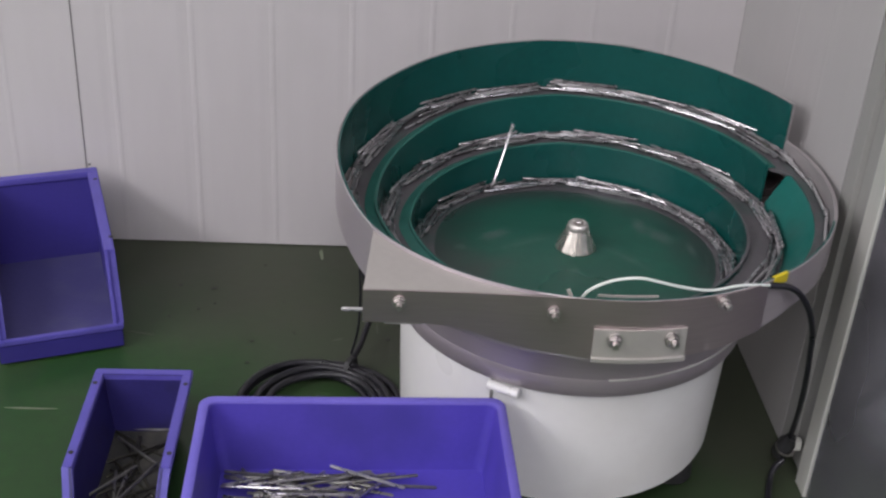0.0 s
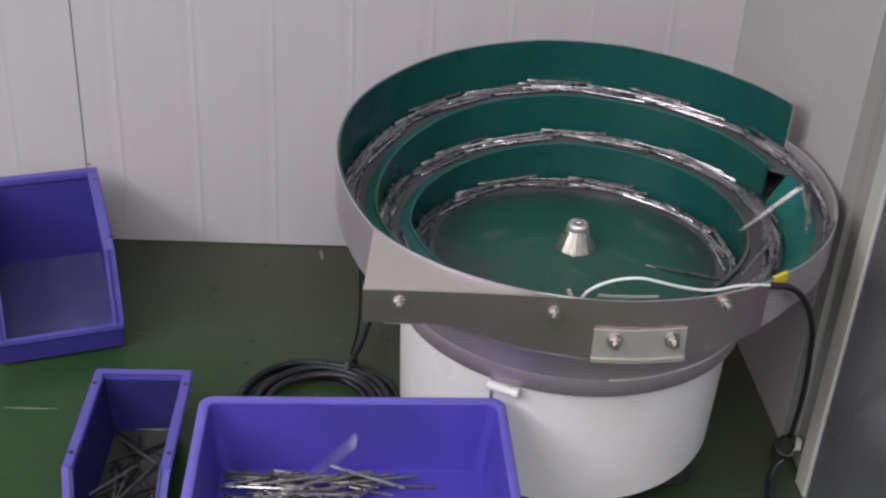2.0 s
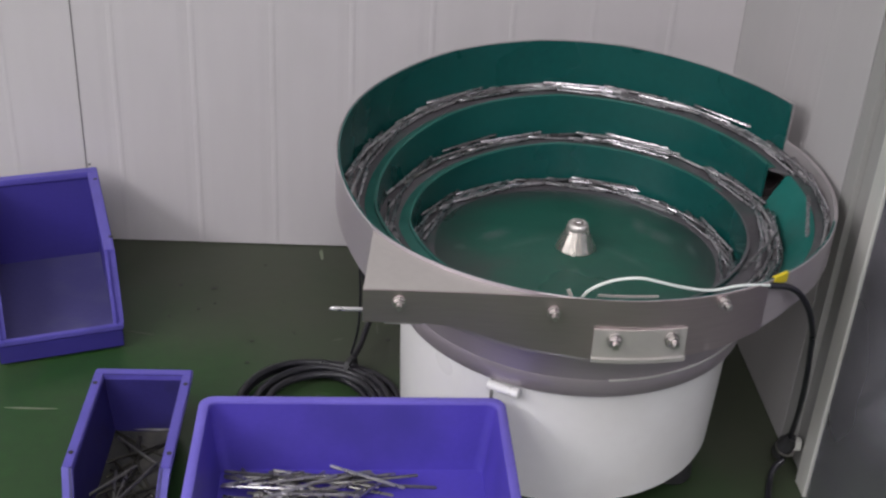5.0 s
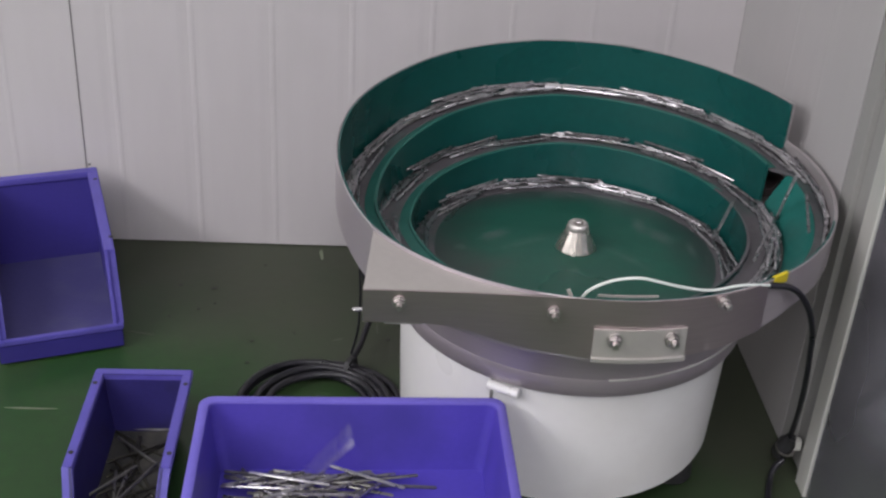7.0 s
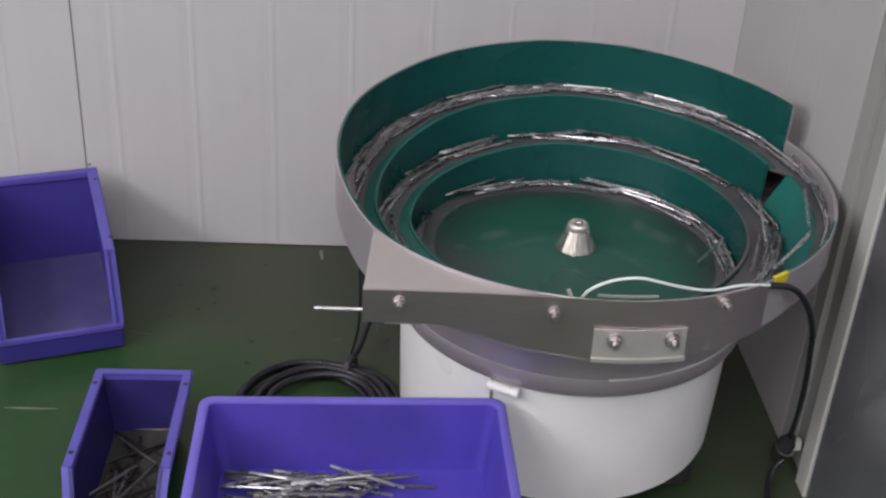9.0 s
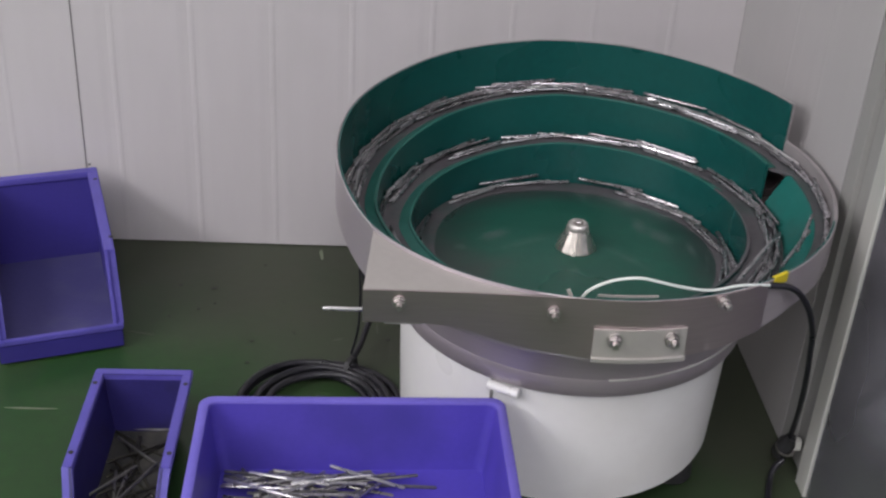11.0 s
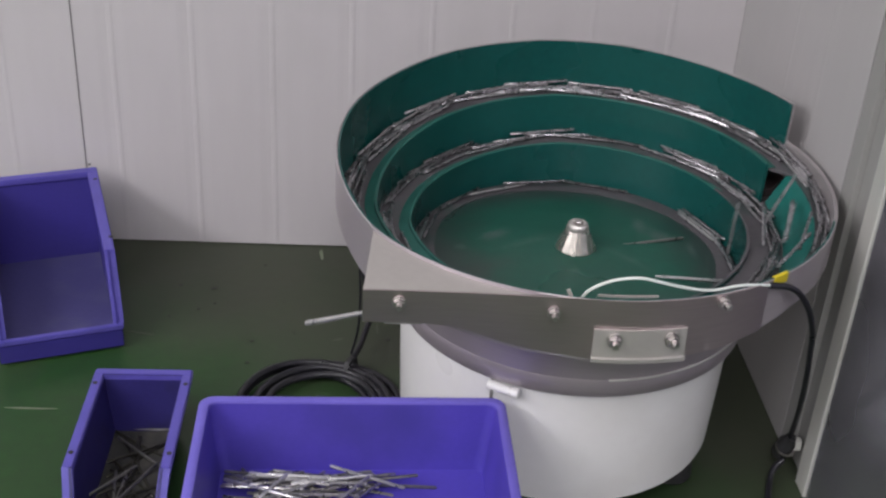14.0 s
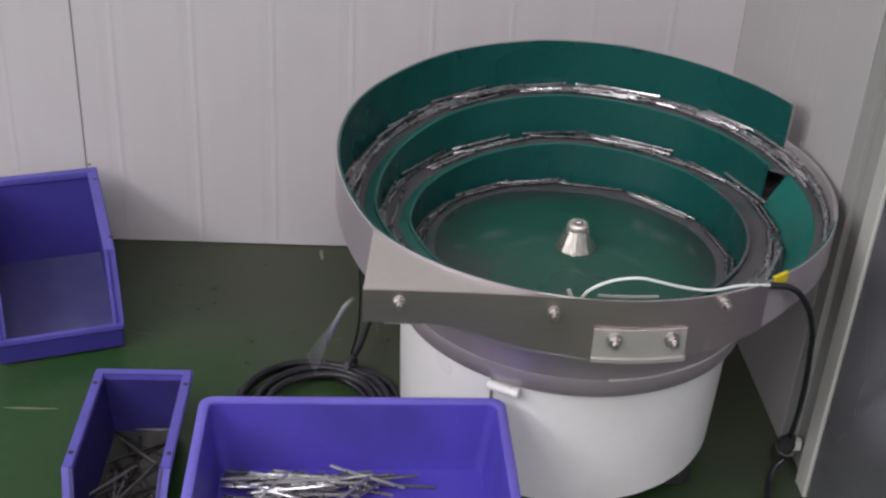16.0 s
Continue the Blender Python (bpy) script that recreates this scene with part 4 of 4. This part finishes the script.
def exit_rows(drop, reach, tilt, seed):
    r = random.Random(seed)
    off, lift, roll = r.uniform(0.82, 1.0), r.choice((0.0, 0.0, 0.0036)), r.uniform(0, 360)
    goal = END + CHUTE + reach - ROD_L / 2       # middle of the rod at drop - 0.1
    rows, t = [], 0.0
    times = [i * 0.2 for i in range(81) if i * 0.2 < drop - 0.15]
    if drop - 0.1 >= 0 and drop - 0.1 <= 16:
        times.append(round(drop - 0.1, 3))
    for t in times:
        s = goal - SPEED * (drop - 0.1 - t) + (0 if drop - t < 0.8 else r.uniform(-0.004, 0.004))
        near = END - s
        o = off if near > 0.3 else 0.9
        rows.append((t, lane_pose(s, o, lift if near > 0.15 else 0.0, r.uniform(-0.03, 0.03) if near > 0.2 else 0.0, roll)))
    if drop <= 16.0:
        a = radians(tilt)
        mid = Vector((OUT_X - reach - 0.010 + ROD_L / 2, OUT_Y, OUT_Z - math.sin(a) * 0.035))
        x0 = mid.x
        rows.append((drop, aim(mid, (-math.cos(a), 0, -math.sin(a)), roll)))
        a1 = radians(min(125, tilt + r.uniform(62, 95)))
        rows.append((drop + 0.1, aim((x0 - 0.012, OUT_Y - 0.004, OUT_Z - 0.098), (-math.cos(a1), 0.05, -math.sin(a1)), roll)))
        rest = pile_pose(0.016 + 0.0004 * drop)
        q = rest.to_quaternion() @ Vector((1, 0, 0))
        if q.x > 0:
            rest = rest @ pose(0, 0, 0, 0, 0, 180)
        a2 = radians(50)
        rows.append((drop + 0.15, aim((x0 - 0.015, OUT_Y - 0.01, TOTE_Z + 0.07), (-math.cos(a2), 0.05, -math.sin(a2)), roll)))
        rows.append((drop + 0.2, rest))
        rows.append((max(16.0, drop + 0.4), rest))
        rows = [q for q in rows if q[0] <= 16.6]
    return rows


# returning rods: they climb, fall off where the upper track narrows, and climb again
U_FALL = 888.0


def ring_rows(s0, off, lift, seed):
    r = random.Random(seed)
    fall = float(np.interp(U_FALL, US, ARC)) + r.uniform(0.08, 0.26)
    roll, v = r.uniform(0, 360), SPEED * r.uniform(0.86, 1.0)
    s, t, rows = s0, 0.0, []
    yaw = r.gauss(0, 0.02)
    while t < 16.01:
        o = max(0.0, min(1.0, off + r.uniform(-0.05, 0.05)))
        rows.append((t, lane_pose(s, o, lift + max(0, r.gauss(0, 0.0010)), yaw + r.gauss(0, 0.014), roll)))
        u = float(np.interp(s, ARC, US))
        speed = v if u > 250 else v * 0.72
        s += speed * 0.2
        t = round(t + 0.2, 3)
        if s > fall and t < 15.5:
            # slide down the return plate and on to the lower track or the bowl floor
            deep = r.random() < 0.2
            land = float(np.interp(U_FALL - (1080 if deep else 360) + r.uniform(4, 26), US, ARC))
            u1 = float(np.interp(s, ARC, US))
            th = radians(180 - u1)
            spin_to = -r.uniform(0.0, 0.25)
            for dt, rr, zz, k in ((0.0, 0.292, 0.400, 0.35), (0.1, 0.272, 0.385, 0.8), (0.2, 0.245, 0.362, 1.0)) + (((0.3, 0.215, 0.325, 0.9), (0.4, 0.195, 0.303, 0.5)) if deep else ((0.3, 0.246, 0.356, 0.4),)):
                way = Vector((math.sin(th + spin_to * k), -math.cos(th + spin_to * k), -0.16 * k * r.uniform(0.7, 1.2)))
                if t + dt > 16:
                    break
                rows.append((round(t + dt, 3), aim((AX + rr * math.cos(th), AY + rr * math.sin(th), zz + 0.006), way, roll)))
            t = round(t + (0.6 if deep else 0.5), 3)
            s = land
            off = r.uniform(0.35, 1.0)
    return rows


def near_way(way, ref):
    """The rod's way, turned end for end where that lies nearer to ref."""
    way = Vector(way).normalized()
    return way if way.dot(ref) >= 0 else -way


def wander_rows(stops, seed):
    """A rod that climbs the spiral, drops off, lies or leans as the stops (t, middle, way) say, and joins the spiral again lower down."""
    r = random.Random(seed)
    t0, mid, way = stops[0]
    roll, v = r.uniform(0, 360), SPEED * r.uniform(0.9, 1.0)
    u_leave = 900 - math.degrees(math.atan2(mid[1] - AY, mid[0] - AX))
    u_leave = min(u_leave, 915) if u_leave > 870 else (u_leave if mid[2] > 0.35 else u_leave - 360)
    lead = 0.5 if mid[2] < 0.305 else (0.3 if mid[2] < 0.345 else 0.16)
    s_leave = float(np.interp(u_leave, US, ARC))
    off = r.uniform(0.6, 1.0)
    rows = [(round(0.2 * i, 3), lane_pose(s_leave - v * (t0 - lead - 0.2 * i), off, 0.0, r.gauss(0, 0.02), roll)) for i in range(81) if 0.2 * i < t0 - lead - 0.05]
    t1 = max(0.0, t0 - lead)
    rows.append((t1, lane_pose(s_leave - v * (t0 - lead - t1), off, 0.0, 0.0, roll)))
    ref = rows[-1][1].to_quaternion() @ Vector((1, 0, 0))
    if lead > 0.2 and u_leave > 870:
        # sliding down the return plate, past the middle wall
        th = radians(180 - u_leave)
        ref = near_way((math.cos(th), math.sin(th) - 0.3, 0.8), ref)
        rows.append((t0 - lead * 0.55, aim((AX + 0.255 * math.cos(th), AY + 0.255 * math.sin(th), 0.385), ref, roll)))
    for t, mid, way in stops:
        ref = near_way(way, ref)
        rows.append((t, aim(mid, ref, roll)))
    t, mid, way = stops[-1]
    u = 180 - math.degrees(math.atan2(mid[1] - AY, mid[0] - AX))
    low = mid[2] < 0.345
    u = (u - 360 if u > 100 else u) if low else u + 360
    u += 14 if low else 5
    t += 0.5 if low and mid[2] < 0.305 else 0.3
    s = float(np.interp(u, US, ARC))
    off = r.uniform(0.45, 1.0)
    while t < 16.15:
        rows.append((round(t, 3), lane_pose(s, off, 0.0, r.gauss(0, 0.02), roll)))
        s = min(s + v * (0.2 if u > 250 else 0.15), float(np.interp(U_FALL, US, ARC)))
        t += 0.2
    return rows


def check_turns(rows):
    """Adds middle rows where a rod would turn too far between two rows."""
    out = [rows[0]]
    for t, m in rows[1:]:
        t0, m0 = out[-1]
        q0, q1 = m0.to_quaternion(), m.to_quaternion()
        if q0.rotation_difference(q1).angle > radians(80) and q0.dot(q1) > -2:
            h = Matrix.LocRotScale(m0.translation.lerp(m.translation, 0.5), q0.slerp(q1, 0.5), None)
            out.append(((t0 + t) / 2, h))
        out.append((t, m))
    return out


def motions():
    for i, (drop, reach, tilt) in enumerate(DROPS):
        rows = check_turns(exit_rows(drop, reach, tilt, 100 + i))
        ob = rod(rows[0][1], "bright steel rod travelling along the feeder track to the outlet", "rods leaving the feeder", ROD_LIT)
        walk(ob, rows)
    count = itertools.count(300)

    def wander(*stops, mesh=ROD_LIT):
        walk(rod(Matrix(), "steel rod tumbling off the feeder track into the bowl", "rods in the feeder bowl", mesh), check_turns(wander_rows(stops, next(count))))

    # ROD_DIM here puts the dark reflections near the bowl floor into the colour
    wander((2.00, (0.513, 1.367, 0.391), (0.63, -0.15, 0.76)), (2.50, (0.416, 1.435, 0.300), (0.94, 0.34, 0.00)), (3.00, (0.394, 1.460, 0.300), (0.99, -0.10, 0.00)))
    wander((2.00, (0.407, 1.352, 0.300), (0.95, -0.31, 0.00)), mesh=ROD_DIM)
    wander((3.00, (0.538, 1.381, 0.400), (0.09, -0.33, 0.94)), (3.50, (0.440, 1.361, 0.300), (1.00, -0.05, 0.00)), (4.00, (0.438, 1.332, 0.301), (0.97, -0.23, 0.00)))
    wander((3.50, (0.474, 1.400, 0.346), (-0.05, -0.37, 0.93)), (4.00, (0.457, 1.435, 0.300), (0.92, -0.40, 0.00)))
    wander((2.50, (0.538, 1.381, 0.396), (-0.23, -0.44, 0.87)))
    wander((0.50, (0.553, 1.410, 0.408), (-0.29, -0.43, 0.85)))
    wander((6.50, (0.458, 1.344, 0.349), (-0.07, -0.22, 0.97)))
    wander((7.00, (0.538, 1.387, 0.398), (-0.03, -0.45, 0.89)))
    wander((7.00, (0.470, 1.419, 0.343), (-0.00, -0.52, 0.85)))
    wander((7.50, (0.526, 1.382, 0.394), (0.25, -0.50, 0.83)))
    wander((8.50, (0.412, 1.366, 0.300), (0.89, -0.45, 0.00)))
    wander((8.50, (0.375, 1.487, 0.300), (0.93, 0.36, 0.00)), mesh=ROD_DIM)
    wander((9.00, (0.435, 1.344, 0.336), (0.02, -0.70, 0.71)))
    wander((11.50, (0.513, 1.374, 0.396), (0.04, -0.50, 0.87)))
    wander((11.50, (0.425, 1.387, 0.300), (0.72, -0.70, 0.00)))
    wander((12.00, (0.555, 1.421, 0.411), (-0.31, -0.48, 0.82)))
    wander((12.00, (0.430, 1.377, 0.300), (0.29, -0.96, 0.00)), mesh=ROD_DIM)
    wander((12.50, (0.538, 1.389, 0.395), (0.44, -0.34, 0.83)))
    wander((13.50, (0.453, 1.333, 0.350), (-0.04, -0.11, 0.99)), (14.00, (0.417, 1.335, 0.300), (1.00, -0.07, 0.00)))
    wander((14.00, (0.477, 1.391, 0.347), (-0.10, -0.31, 0.95)), (14.50, (0.444, 1.361, 0.300), (0.84, 0.54, 0.00)))
    wander((14.00, (0.528, 1.380, 0.400), (0.17, -0.32, 0.93)))
    wander((14.50, (0.514, 1.363, 0.395), (0.17, -0.52, 0.84)))
    wander((14.50, (0.501, 1.327, 0.371), (0.23, -0.91, 0.35)))
    wander((13.50, (0.359, 1.453, 0.300), (0.76, 0.64, 0.00)), (14.00, (0.380, 1.433, 0.300), (0.96, 0.28, 0.00)), (15.00, (0.384, 1.468, 0.300), (0.98, 0.18, 0.00)), (15.50, (0.344, 1.545, 0.300), (1.00, -0.03, 0.00)), mesh=ROD_DIM)
    wander((2.50, (0.244, 1.572, 0.353), (-0.19, -0.48, 0.86)))
    wander((1.00, (0.076, 1.597, 0.397), (-0.16, -0.65, 0.75)))
    wander((3.50, (0.162, 1.609, 0.396), (0.83, -0.51, 0.22)))
    wander((0.50, (0.283, 1.555, 0.326), (0.94, -0.05, 0.33)))
    # a rod that has just slipped off the middle wall on to the bowl floor
    hop = [q for q in ring_rows(float(np.interp(66, US, ARC)), 0.8, 0.0, 5) if q[0] > 0.25]
    first = [(0.0, aim((0.1808, 1.6056, 0.3441), (0.0282, 0.0481, 0.0772))), (0.15, aim((0.186, 1.603, 0.316), (0.065, 0.045, 0.040)))]
    walk(rod(Matrix(), "bright steel rod slipping down inside the feeder bowl", "rods in the feeder bowl"), check_turns(first + hop))
    r = random.Random(77)
    fall = float(np.interp(U_FALL, US, ARC))
    k = 0
    for off, lift, gap in ((0.95, 0.0, 0.088), (0.76, 0.0, 0.090), (0.55, 0.0, 0.095), (0.90, 0.0042, 0.105), (0.97, 0.0072, 0.170), (0.33, 0.0, 0.130)):
        s = r.uniform(0.0, 0.1)
        while s < fall - 0.02:
            k += 1
            walk(rod(Matrix(), "bright steel rod circling on the spiral track of the feeder bowl", "rods in the feeder bowl"),
                 check_turns(ring_rows(s, off + r.uniform(-0.07, 0.07), lift, 1000 + k)))
            s += gap * r.uniform(0.8, 1.35)


motions()
